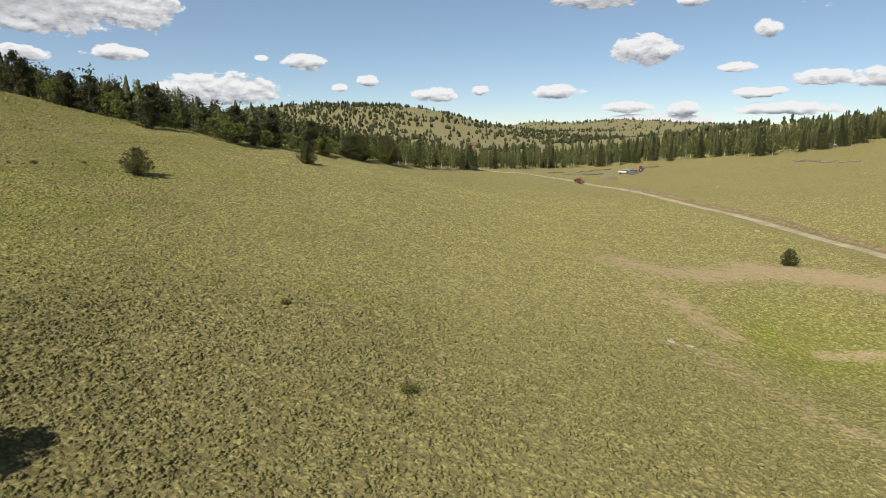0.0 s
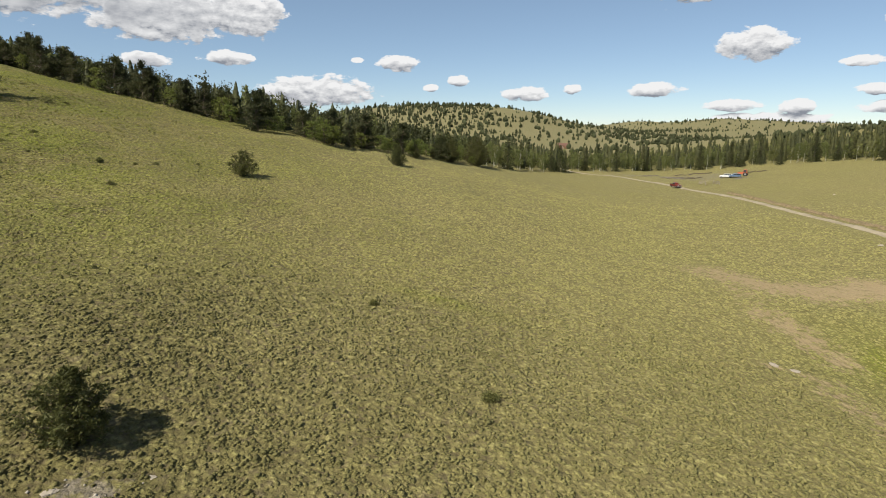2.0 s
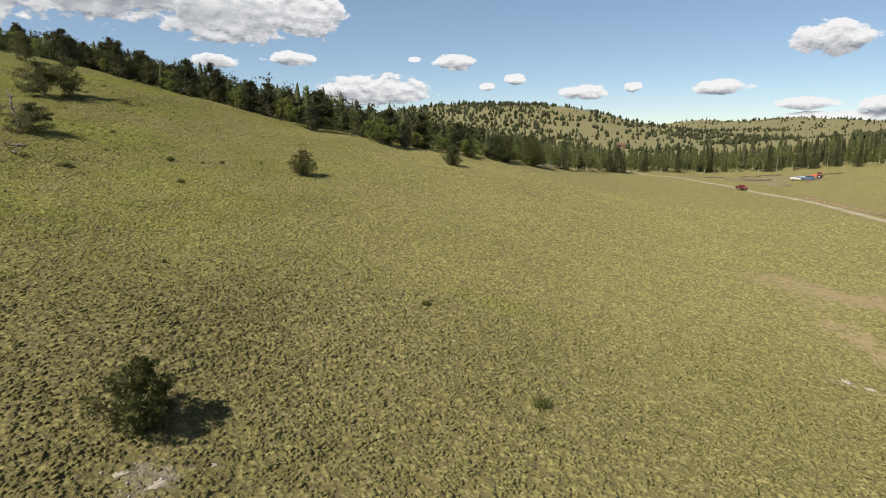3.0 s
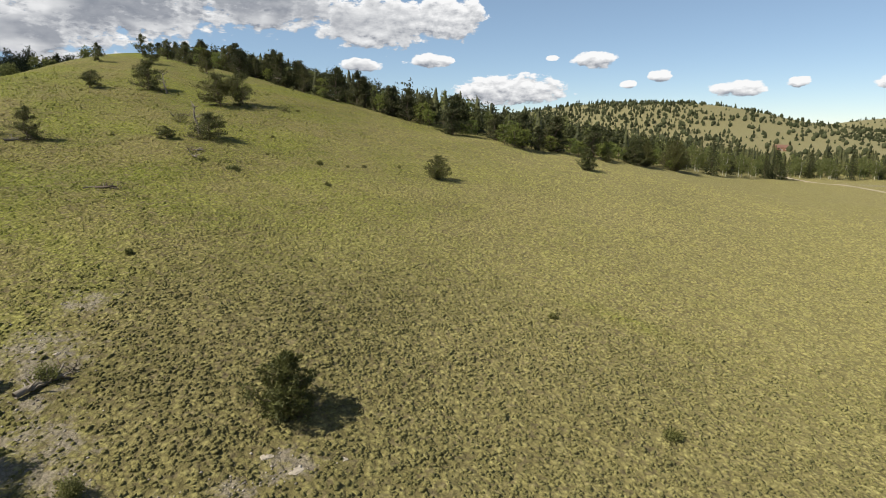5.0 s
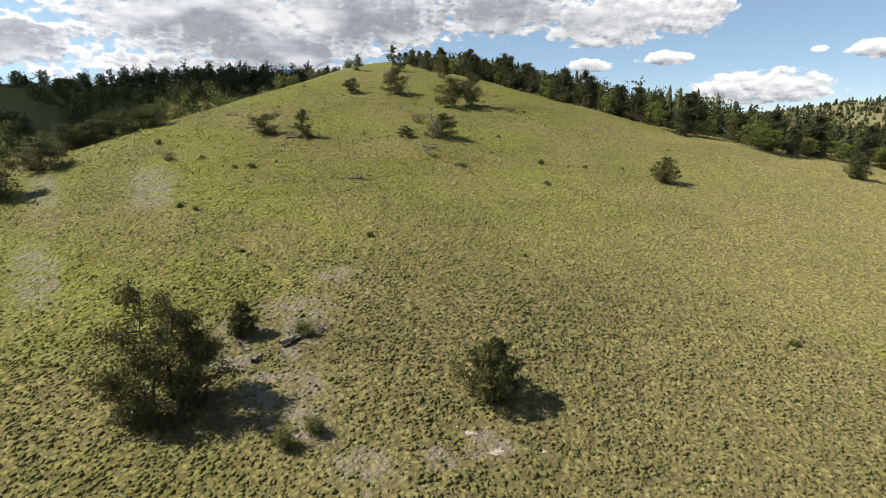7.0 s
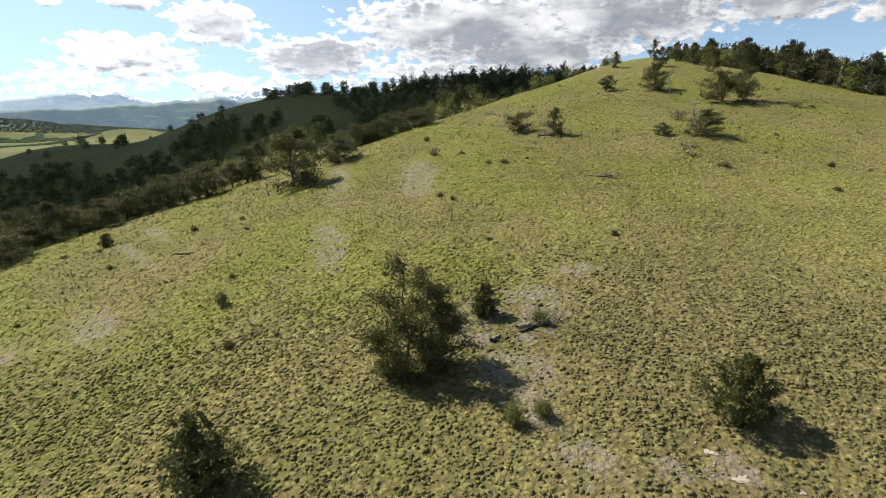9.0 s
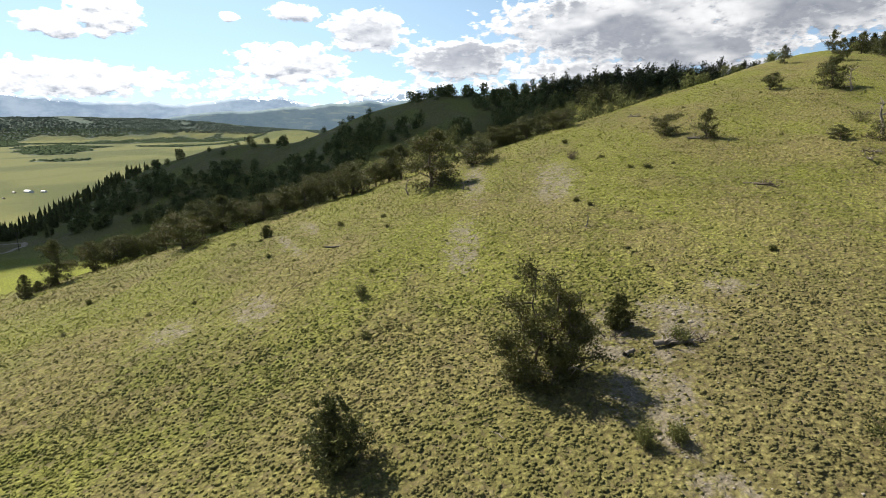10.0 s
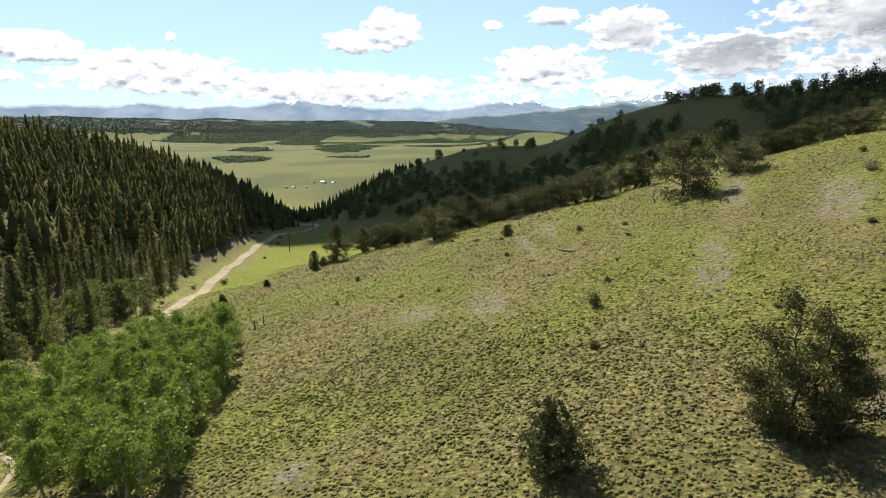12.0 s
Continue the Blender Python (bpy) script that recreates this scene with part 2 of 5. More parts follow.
class Nodes:
    """A short hand for shader nodes."""

    def __init__(self, name, rough=0.9):
        self.mat = bpy.data.materials.new(name)
        self.mat.use_nodes = True
        self.nt = self.mat.node_tree
        self.bsdf = self.nt.nodes["Principled BSDF"]
        self.bsdf.inputs["Roughness"].default_value = rough
        self.bsdf.inputs["Specular IOR Level"].default_value = 0.2
        MAT[name] = self.mat

    def put(self, value, socket):
        if isinstance(value, (int, float)):
            socket.default_value = value
        elif isinstance(value, tuple):
            socket.default_value = (*value, 1)[:4]
        else:
            self.nt.links.new(value, socket)

    def where(self):
        n = self.nt.nodes.new("ShaderNodeNewGeometry")
        return n.outputs["Position"]

    def inside(self):
        return self.nt.nodes.new("ShaderNodeTexCoord").outputs["Object"]

    def noise(self, vector, size, detail=4.0, rough=0.55, stretch=None):
        if stretch:
            m = self.nt.nodes.new("ShaderNodeMapping")
            m.inputs["Scale"].default_value = stretch
            self.put(vector, m.inputs[0])
            vector = m.outputs[0]
        n = self.nt.nodes.new("ShaderNodeTexNoise")
        n.inputs["Scale"].default_value, n.inputs["Detail"].default_value, n.inputs["Roughness"].default_value = 1.0 / size, detail, rough
        self.put(vector, n.inputs["Vector"])
        return n.outputs[0]

    def cells(self, vector, size):
        n = self.nt.nodes.new("ShaderNodeTexVoronoi")
        n.inputs["Scale"].default_value = 1.0 / size
        self.put(vector, n.inputs["Vector"])
        return n

    def span(self, value, lo, hi, a=0.0, b=1.0):
        n = self.nt.nodes.new("ShaderNodeMapRange")
        n.interpolation_type = "SMOOTHSTEP"
        for k, v in zip(("From Min", "From Max", "To Min", "To Max"), (lo, hi, a, b)):
            n.inputs[k].default_value = v
        self.put(value, n.inputs["Value"])
        return n.outputs[0]

    def op(self, kind, a, b):
        n = self.nt.nodes.new("ShaderNodeMath")
        n.operation = kind
        self.put(a, n.inputs[0])
        self.put(b, n.inputs[1])
        return n.outputs[0]

    def mix(self, f, a, b, blend="MIX"):
        n = self.nt.nodes.new("ShaderNodeMix")
        n.data_type, n.blend_type = "RGBA", blend
        self.put(f, n.inputs["Factor"])
        self.put(a, n.inputs["A"])
        self.put(b, n.inputs["B"])
        return n.outputs["Result"]

    def attribute(self, name):
        n = self.nt.nodes.new("ShaderNodeAttribute")
        n.attribute_name = name
        return n.outputs["Fac"]

    def apart(self, vector, place):
        n = self.nt.nodes.new("ShaderNodeVectorMath")
        n.operation = "DISTANCE"
        self.put(vector, n.inputs[0])
        n.inputs[1].default_value = place
        return n.outputs["Value"]

    def island(self):
        return self.nt.nodes.new("ShaderNodeNewGeometry").outputs["Random Per Island"]

    def chance(self):
        return self.nt.nodes.new("ShaderNodeObjectInfo").outputs["Random"]

    def bump(self, height, strength, depth):
        n = self.nt.nodes.new("ShaderNodeBump")
        n.inputs["Strength"].default_value, n.inputs["Distance"].default_value = strength, depth
        self.put(height, n.inputs["Height"])
        self.put(n.outputs[0], self.bsdf.inputs["Normal"])

    def colour(self, value):
        self.put(value, self.bsdf.inputs["Base Color"])

    def glow_through(self, value, share):
        """Light passing through thin leaves."""
        t = self.nt.nodes.new("ShaderNodeBsdfTranslucent")
        self.put(value, t.inputs["Color"])
        m = self.nt.nodes.new("ShaderNodeMixShader")
        m.inputs[0].default_value = share
        self.nt.links.new(self.bsdf.outputs[0], m.inputs[1])
        self.nt.links.new(t.outputs[0], m.inputs[2])
        self.nt.links.new(m.outputs[0], self.nt.nodes["Material Output"].inputs["Surface"])


def turf(n, w):
    """The colour of the grass from place to place: green, straw, browner low on the slope, straw-pale in the
    north-east; the last two also carry uneven light.
    """
    here = n.nt.nodes.new("ShaderNodeSeparateXYZ")
    n.put(w, here.inputs[0])
    broad = n.noise(w, 16.0, 4, 0.6)
    shake = n.op("MULTIPLY", n.op("SUBTRACT", broad, 0.5), 60.0)
    c = n.mix(n.span(broad, 0.36, 0.64), (0.148, 0.160, 0.034), (0.198, 0.184, 0.062))
    c = n.mix(n.span(n.noise(w, 2.4, 5, 0.65), 0.44, 0.62, 0.0, 0.55), c, (0.160, 0.134, 0.060))
    c = n.mix(n.span(n.noise(w, 27.0, 3, 0.5, (1, 1.6, 1)), 0.45, 0.62, 0.0, 0.75), c, (0.176, 0.198, 0.030))
    # brown patch, darkened further to put the dimmer near slope into the colour
    c = n.mix(n.span(n.op("ADD", n.apart(w, (-18, 28, 2)), n.op("MULTIPLY", shake, 0.4)), 46, 14, 0.0, 0.85), c, (0.106, 0.093, 0.040))
    # pale straw, brightened in colour for grass seen away from the sun
    lit_straw = n.op("ADD", n.op("ADD", here.outputs[0], n.op("MULTIPLY", here.outputs[1], 0.45)), shake)
    return n.mix(n.span(lit_straw, -60, 35, 0.0, 0.85), c, (0.292, 0.266, 0.116))


def make_materials():
    # dry bunchgrass with bare soil, lush and wooded parts
    g = Nodes("grassland", 0.95)
    w = g.where()
    warp = g.nt.nodes.new("ShaderNodeVectorMath")
    warp.operation = "MULTIPLY_ADD"
    soft = g.nt.nodes.new("ShaderNodeTexNoise")
    soft.inputs["Scale"].default_value, soft.inputs["Detail"].default_value = 2.2, 3.0
    g.put(w, soft.inputs["Vector"])
    g.put(soft.outputs["Color"], warp.inputs[0])
    warp.inputs[1].default_value = (0.45, 0.45, 0.45)
    g.put(w, warp.inputs[2])
    tuft = g.cells(warp.outputs[0], 0.42)
    gap = tuft.outputs["Distance"]
    fine = g.noise(w, 0.10, 3, 0.65)
    here = g.nt.nodes.new("ShaderNodeSeparateXYZ")
    g.put(w, here.inputs[0])
    c = turf(g, w)
    c = g.mix(g.span(fine, 0.35, 0.7, 0.0, 0.45), c, (0.082, 0.076, 0.028))
    thin = g.mix(g.span(g.noise(w, 0.7, 4, 0.65), 0.48, 0.66, 0.0, 0.65), c, (0.128, 0.104, 0.066))
    c = g.mix(g.op("MULTIPLY", g.attribute("tufted"), g.span(here.outputs[0], 15, -5)), c, thin)
    lush = g.attribute("lush")
    c = g.mix(g.op("MULTIPLY", lush, g.span(g.noise(w, 9.0), 0.3, 0.6, 0.7, 1.0)), c, (0.182, 0.210, 0.022))
    plain = g.attribute("plain")
    field = g.mix(g.span(g.noise(w, 420.0, 3, 0.5, (1, 2.2, 1)), 0.42, 0.56), (0.062, 0.074, 0.019), (0.098, 0.104, 0.030))
    c = g.mix(plain, c, field)
    # floor of the far woods, aerial haze put into its bluish green
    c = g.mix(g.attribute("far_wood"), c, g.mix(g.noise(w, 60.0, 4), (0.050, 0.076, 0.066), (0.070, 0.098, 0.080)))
    stone = g.mix(g.span(g.noise(w, 0.16, 6, 0.8), 0.38, 0.66), (0.110, 0.094, 0.074), (0.235, 0.207, 0.172))
    stone = g.mix(g.span(here.outputs[0], 5, 20), stone, g.mix(g.noise(w, 0.8, 6, 0.7), (0.235, 0.172, 0.098), (0.37, 0.285, 0.180)))
    stone = g.mix(g.span(here.outputs[1], 160, 210), stone, g.mix(fine, (0.13, 0.115, 0.082), (0.20, 0.178, 0.135)))
    north = g.op("MULTIPLY", g.span(here.outputs[1], 380, 560), 0.75)
    c = g.mix(north, c, (0.150, 0.138, 0.076))
    # tussocks and the gaps between them, finer and coarser: soil tone plus painted gap shade
    clump = g.cells(warp.outputs[0], 0.95)
    speck = g.mix(g.span(gap, 0.16, 0.62), (1.15, 1.15, 1.1), (0.66, 0.64, 0.62))
    speck = g.mix(0.75, speck, g.mix(g.span(clump.outputs["Distance"], 0.2, 0.7), (1.10, 1.10, 1.06), (0.84, 0.82, 0.80)), "MULTIPLY")
    near = g.op("MULTIPLY", g.span(g.attribute("plain"), 0.4, 0.0), g.op("SUBTRACT", 1.0, north))
    c = g.mix(near, c, speck, "MULTIPLY")
    bare = g.op("ADD", g.attribute("bare"), g.op("MULTIPLY", g.op("SUBTRACT", g.noise(w, 1.3, 8, 0.8), 0.5), 4.4))
    bare = g.op("MULTIPLY", g.span(bare, 0.62, 1.25, 0.0, 0.78), g.span(g.attribute("bare"), 0.05, 0.5))
    c = g.mix(bare, c, stone)
    litter = g.mix(g.noise(w, 1.2, 5), (0.06, 0.05, 0.03), (0.15, 0.125, 0.075))
    c = g.mix(g.attribute("wood"), c, litter)
    g.colour(c)
    swell = g.op("ADD", g.op("MULTIPLY", gap, -1.0), g.op("MULTIPLY", clump.outputs["Distance"], -0.8))
    g.bump(g.op("ADD", swell, g.op("MULTIPLY", fine, 0.35)), 1.0, 0.16)

    d = Nodes("dirt", 0.95)
    w = d.where()
    c = d.mix(d.span(d.noise(w, 3.0, 6, 0.65), 0.35, 0.68), (0.225, 0.188, 0.135), (0.310, 0.266, 0.196))
    c = d.mix(d.span(d.noise(w, 0.4, 5, 0.7), 0.55, 0.75, 0, 0.6), c, (0.170, 0.146, 0.088))
    d.colour(c)
    d.bump(d.noise(w, 0.3, 5, 0.7), 0.6, 0.06)

    k = Nodes("bank_soil", 0.95)
    w = k.where()
    c = k.mix(k.span(k.noise(w, 0.7, 6, 0.75), 0.36, 0.66), (0.110, 0.084, 0.046), (0.265, 0.200, 0.118))
    c = k.mix(k.span(k.noise(w, 2.4, 5, 0.65), 0.56, 0.66), c, (0.125, 0.115, 0.036))
    k.colour(c)
    k.bump(k.noise(w, 0.5, 5, 0.7), 0.9, 0.25)

    def foliage(name, dark, light, share=0.25, rough=0.6, stand=0.0):
        f = Nodes(name, rough)
        f.bsdf.inputs["Specular IOR Level"].default_value = 0.25 if rough < 0.8 else 0.0
        c = f.mix(f.island(), dark, light)
        c = f.mix(f.span(f.noise(f.inside(), 1.4, 3), 0.35, 0.65, 0.0, 0.5), c, tuple(0.72 * v for v in dark))
        c = f.mix(f.op("MULTIPLY", f.chance(), 0.35), c, tuple(0.5 * (a + b) * k for a, b, k in zip(dark, light, (1.25, 1.0, 0.8))))
        if stand:
            # trees of one wood differ from each other
            c = f.mix(f.span(f.noise(f.where(), stand, 2), 0.36, 0.62, 0.6, 0.0), c, tuple(0.55 * v for v in dark))
        f.colour(c)
        f.glow_through(c, share)
        return f

    foliage("pine_needles", (0.040, 0.050, 0.016), (0.125, 0.132, 0.040), 0.25)
    # forest and hill trees far off: haze of distance put into the leaf colour
    foliage("hazed_forest", (0.056, 0.080, 0.074), (0.070, 0.098, 0.088), 0.2, 1.0)
    foliage("hazed_pine", (0.046, 0.058, 0.032), (0.092, 0.102, 0.056), 0.25, 1.0)
    foliage("spruce_needles", (0.095, 0.115, 0.048), (0.240, 0.246, 0.104), 0.45, 0.9, 4.5)
    # thickets on the plain, their green also paled for haze
    foliage("hazed_aspen", (0.066, 0.096, 0.060), (0.082, 0.114, 0.070), 0.2, 1.0)
    foliage("aspen_olive", (0.095, 0.118, 0.036), (0.190, 0.205, 0.072), 0.4, 0.6)
    foliage("far_pine", (0.034, 0.043, 0.015), (0.098, 0.104, 0.036), 0.20, 0.6, 7.0)
    foliage("edge_aspen", (0.092, 0.124, 0.026), (0.190, 0.216, 0.058), 0.4, 0.6)
    foliage("aspen_leaves", (0.110, 0.180, 0.024), (0.250, 0.325, 0.060), 0.5, 0.5)
    foliage("brush_leaves", (0.085, 0.098, 0.030), (0.170, 0.172, 0.058), 0.3)
    f = Nodes("grass_blades", 0.85)
    w = f.where()
    f.bump(f.noise(w, 0.07, 3, 0.7), 1.0, 0.10)
    c = f.mix(1.0, turf(f, w), f.mix(f.island(), (0.80, 0.82, 0.76), (1.30, 1.28, 1.20)), "MULTIPLY")
    c = f.mix(f.span(f.noise(w, 0.12, 3, 0.7), 0.4, 0.7, 0.0, 0.4), c, (0.090, 0.088, 0.026))
    f.colour(c)
    f.glow_through(c, 0.26)
    foliage("sage_twigs", (0.130, 0.115, 0.090), (0.230, 0.205, 0.160), 0.1, 0.9)

    b = Nodes("bark", 0.9)
    v = b.inside()
    b.colour(b.mix(b.noise(v, 0.12, 5, 0.6, (1, 1, 0.25)), (0.050, 0.040, 0.030), (0.150, 0.120, 0.090)))
    b.bump(b.noise(v, 0.06, 4, 0.6, (1, 1, 0.2)), 0.7, 0.03)
    b = Nodes("dead_wood", 0.85)
    v = b.inside()
    b.colour(b.mix(b.noise(v, 0.2, 5, 0.6, (1, 1, 0.3)), (0.07, 0.058, 0.046), (0.27, 0.24, 0.20)))
    b.bump(b.noise(v, 0.05, 4, 0.6, (1, 1, 0.2)), 0.6, 0.02)
    b = Nodes("aspen_bark", 0.7)
    v = b.inside()
    b.colour(b.mix(b.span(b.noise(v, 0.25, 4, 0.7, (0.5, 0.5, 2.0)), 0.58, 0.68), (0.36, 0.35, 0.28), (0.07, 0.06, 0.05)))
    b = Nodes("pebble", 0.9)
    b.colour(b.mix(b.island(), (0.130, 0.112, 0.092), (0.330, 0.300, 0.260)))
    b = Nodes("rock", 0.9)
    v = b.inside()
    b.colour(b.mix(b.noise(v, 0.3, 6, 0.65), (0.20, 0.17, 0.135), (0.40, 0.36, 0.30)))
    b.bump(b.noise(v, 0.12, 5, 0.7), 0.8, 0.05)

    def plain_coat(name, colour, rough=0.5, metal=0.0, vary=0.12, size=0.8):
        n = Nodes(name, rough)
        n.bsdf.inputs["Metallic"].default_value = metal
        n.bsdf.inputs["Specular IOR Level"].default_value = 0.5
        c = n.mix(n.span(n.noise(n.inside(), size, 5, 0.65), 0.35, 0.7), colour, tuple(v * (1 - 3 * vary) for v in colour))
        n.colour(c)
        return n

    plain_coat("red_paint", (0.13, 0.020, 0.014), 0.35)
    plain_coat("white_paint", (0.58, 0.59, 0.60), 0.4, 0, 0.05)
    plain_coat("blue_paint", (0.10, 0.16, 0.26), 0.4)
    plain_coat("orange_paint", (0.45, 0.11, 0.04), 0.5)
    plain_coat("tyre_rubber", (0.02, 0.02, 0.02), 0.9)
    plain_coat("steel", (0.45, 0.45, 0.46), 0.4, 0.9)
    plain_coat("dark_glass", (0.03, 0.035, 0.04), 0.08)
    plain_coat("log_wall", (0.17, 0.085, 0.045), 0.8)
    plain_coat("board", (0.27, 0.23, 0.19), 0.9, 0, 0.15)
    plain_coat("roof_sheet", (0.15, 0.075, 0.052), 0.6)
    plain_coat("grey_roof", (0.50, 0.50, 0.50), 0.5)
    plain_coat("cloud_white", (0.9, 0.9, 0.9), 1.0, 0, 0.0)

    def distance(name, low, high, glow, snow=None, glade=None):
        """Hills behind miles of air: its haze is put into pale colours and a faint emission."""
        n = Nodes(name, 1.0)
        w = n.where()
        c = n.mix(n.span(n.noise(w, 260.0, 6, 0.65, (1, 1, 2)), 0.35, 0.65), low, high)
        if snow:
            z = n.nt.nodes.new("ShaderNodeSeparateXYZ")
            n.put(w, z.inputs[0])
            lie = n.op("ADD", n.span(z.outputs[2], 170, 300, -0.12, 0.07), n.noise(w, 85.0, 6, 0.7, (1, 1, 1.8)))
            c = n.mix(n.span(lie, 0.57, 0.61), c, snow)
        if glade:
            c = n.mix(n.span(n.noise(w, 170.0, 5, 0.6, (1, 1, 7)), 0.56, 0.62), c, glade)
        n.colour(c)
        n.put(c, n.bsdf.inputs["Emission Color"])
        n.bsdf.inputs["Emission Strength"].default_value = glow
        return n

    # bluish colours and emission strength stand in for the air in between
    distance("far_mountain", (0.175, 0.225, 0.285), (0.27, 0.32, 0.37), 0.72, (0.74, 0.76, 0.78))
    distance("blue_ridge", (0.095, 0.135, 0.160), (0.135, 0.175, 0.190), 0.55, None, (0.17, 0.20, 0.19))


make_materials()

# ---- the lie of the land ----
def soft_max(a, b, k):
    return k * np.logaddexp(a / k, b / k)


def soft_plus(a, k):
    return k * np.logaddexp(0, a / k)


def smooth(a, lo, hi):
    t = np.clip((a - lo) / (hi - lo), 0, 1)
    return t * t * (3 - 2 * t)


def waves(x, y, size, seed):
    """Soft uneven ground between -1 and 1, about size metres from crest to crest."""
    rng = np.random.RandomState(seed)
    total = 0
    for i in range(7):
        a, p, q = rng.uniform(0, 6.283), rng.uniform(0, 6.283), rng.uniform(0.6, 1.9)
        total = total + np.sin((x * np.cos(a) + y * np.sin(a)) * 6.283 * q / size + p)
    return total / 4.5


def bump(x, y, cx, cy, sx, sy, turn=0):
    c, s = np.cos(np.radians(turn)), np.sin(np.radians(turn))
    u, v = (x - cx) * c + (y - cy) * s, (y - cy) * c - (x - cx) * s
    return np.exp(-0.5 * ((u / sx) ** 2 + (v / sy) ** 2))


def ground(x, y):
    x, y = np.asarray(x, float), np.asarray(y, float)
    r = np.hypot(x, y)
    # valley floor: level in the east, falling south-west past the spur
    s = -0.6 * x - 0.8 * y
    floor = -1 - 18 * smooth(s, 5, 108) - 0.062 * soft_plus(s - 130, 20) - 0.14 * soft_plus(s - 310, 25)
    floor = np.maximum(floor, -62) + 0.0125 * soft_plus(r - 1000, 60)
    floor = floor + 0.13 * soft_plus(x - 80 + 0.03 * (y - 100), 6) * (1 - smooth(r, 500, 900))
    # the spur: a cone whose crest runs on to the north
    cx, cy = -212, 132
    along = np.clip((y - cy) / 200, 0, 1)
    d = np.sqrt((x - (cx - 20 * along)) ** 2 + (y - (cy + 200 * along)) ** 2 + 400) - 12
    hill = 52.5 - 0.241 * d - 14 * along * smooth(-x, 60, 130)
    q = -x - (124 + 0.0022 * np.maximum(y + 60, 0) ** 2)
    hill = hill - 0.42 * soft_plus(q, 9) - 0.066 * soft_plus(35 - y, 12) * smooth(-x, 20, 115)
    # the second ridge, behind the gully
    v = soft_plus(140 - y, 10)
    crest = -262 - 0.38 * v
    ridge = 49 - 0.00048 * v * v - 0.30 * (np.sqrt((x - crest) ** 2 + 225) - 15) * 0.94 - 0.2 * np.maximum(y - 140, 0)
    ridge = ridge - 10 * np.exp(-((y + 80) / 38) ** 2) - 4 * smooth(y, 0, 40)
    h = soft_max(soft_max(floor, hill, 3.0), ridge, 3.0)
    # wooded slope across the road
    p = (x + 65) * 0.52 - (y + 83) * 0.854
    u = -(x + 65) * 0.854 - (y + 83) * 0.52
    h = h + (39 + 20 * smooth(u, 0, 220)) * (1 - np.exp(-soft_plus(p - 12, 5) / 60)) * (1 - smooth(p, 150, 420)) * smooth(-y, 0, 60) * (1 - smooth(r, 470, 680))
    # far hills in the north
    h = h + 47 * bump(x, y, -80, 980, 165, 170) + 36 * bump(x, y, -380, 960, 200, 160)
    h = h + 27 * bump(x, y, 330, 1500, 260, 200) + 27 * bump(x, y, 620, 1650, 240, 200)
    # wooded rises beyond the plain
    h = h + 70 * bump(x, y, -2700, -650, 420, 160, 20) + 45 * smooth(r, 3200, 4400) * smooth(-x, 300, 1500)
    # long wooded ridge behind the plain
    bearing = np.degrees(np.arctan2(-x, y)) % 360
    h = h + 84 * smooth(r, 3420, 4060) * (1 + 0.10 * waves(bearing * 100, r * 0.4, 900, 21) + 0.06 * waves(bearing * 100, r * 0.4, 330, 22)) * (0.1 + 0.9 * smooth(bearing, 99, 118)) * (1 - smooth(bearing, 200, 230)) * smooth(bearing, 70, 84)
    # stock pond
    h = h - 3.0 * bump(x, y, 41, 52, 9, 12, -37)
    h = h + waves(x, y, 38, 3) * 0.45 * smooth(r, 5, 60) + waves(x, y, 9, 5) * 0.10
    h = h + waves(x, y, 300, 8) * np.where(y > 0, 5, 1.2) * smooth(r, 500, 1200)
    return h


# ---- ground mesh ----
ROAD = [(70, 560), (45, 420), (12, 335), (28, 290), (41, 275), (53, 245), (59, 220), (68, 183), (72, 150), (74, 128), (73, 106), (74, 90),
        (66, 40), (48, -22), (8, -58), (-54, -79), (-81, -95), (-126, -128), (-167, -154), (-214, -180), (-243, -187), (-272, -200), (-300, -228), (-335, -285)]


def glide(points, step):
    """A smooth line through the points, as an array of places about step apart."""
    p = np.array([points[0], *points, points[-1]], float)
    out = []
    for a, b, c, d in zip(p, p[1:], p[2:], p[3:]):
        n = max(2, int(np.hypot(*(c - b)[:2]) / step))
        t = np.linspace(0, 1, n, endpoint=False)[:, None]
        out.append(0.5 * (2 * b + (c - a) * t + (2 * a - 5 * b + 4 * c - d) * t ** 2 + (3 * b - a - 3 * c + d) * t ** 3))
    return np.concatenate(out)


ROAD_LINE = glide(ROAD, 2.0)


def to_road(x, y):
    x, y = np.asarray(x, float), np.asarray(y, float)
    best = np.full(x.shape, 1e9)
    for a in ROAD_LINE:
        best = np.minimum(best, (x - a[0]) ** 2 + (y - a[1]) ** 2)
    return np.sqrt(best)


def build_mesh(name, verts, faces):
    me = bpy.data.meshes.new(name)
    me.vertices.add(len(verts))
    me.vertices.foreach_set("co", np.ascontiguousarray(verts, dtype=np.float32).ravel())
    faces = np.asarray(faces)
    k = faces.shape[1]
    me.loops.add(faces.size)
    me.loops.foreach_set("vertex_index", faces.astype(np.int32).ravel())
    me.polygons.add(len(faces))
    me.polygons.foreach_set("loop_start", np.arange(0, faces.size, k, dtype=np.int32))
    me.polygons.foreach_set("loop_total", np.full(len(faces), k, dtype=np.int32))
    me.update(calc_edges=True)
    return me


def give(me, name, values):
    layer = me.attributes.new(name, "FLOAT", "POINT")
    layer.data.foreach_set("value", np.asarray(values, dtype=np.float32))




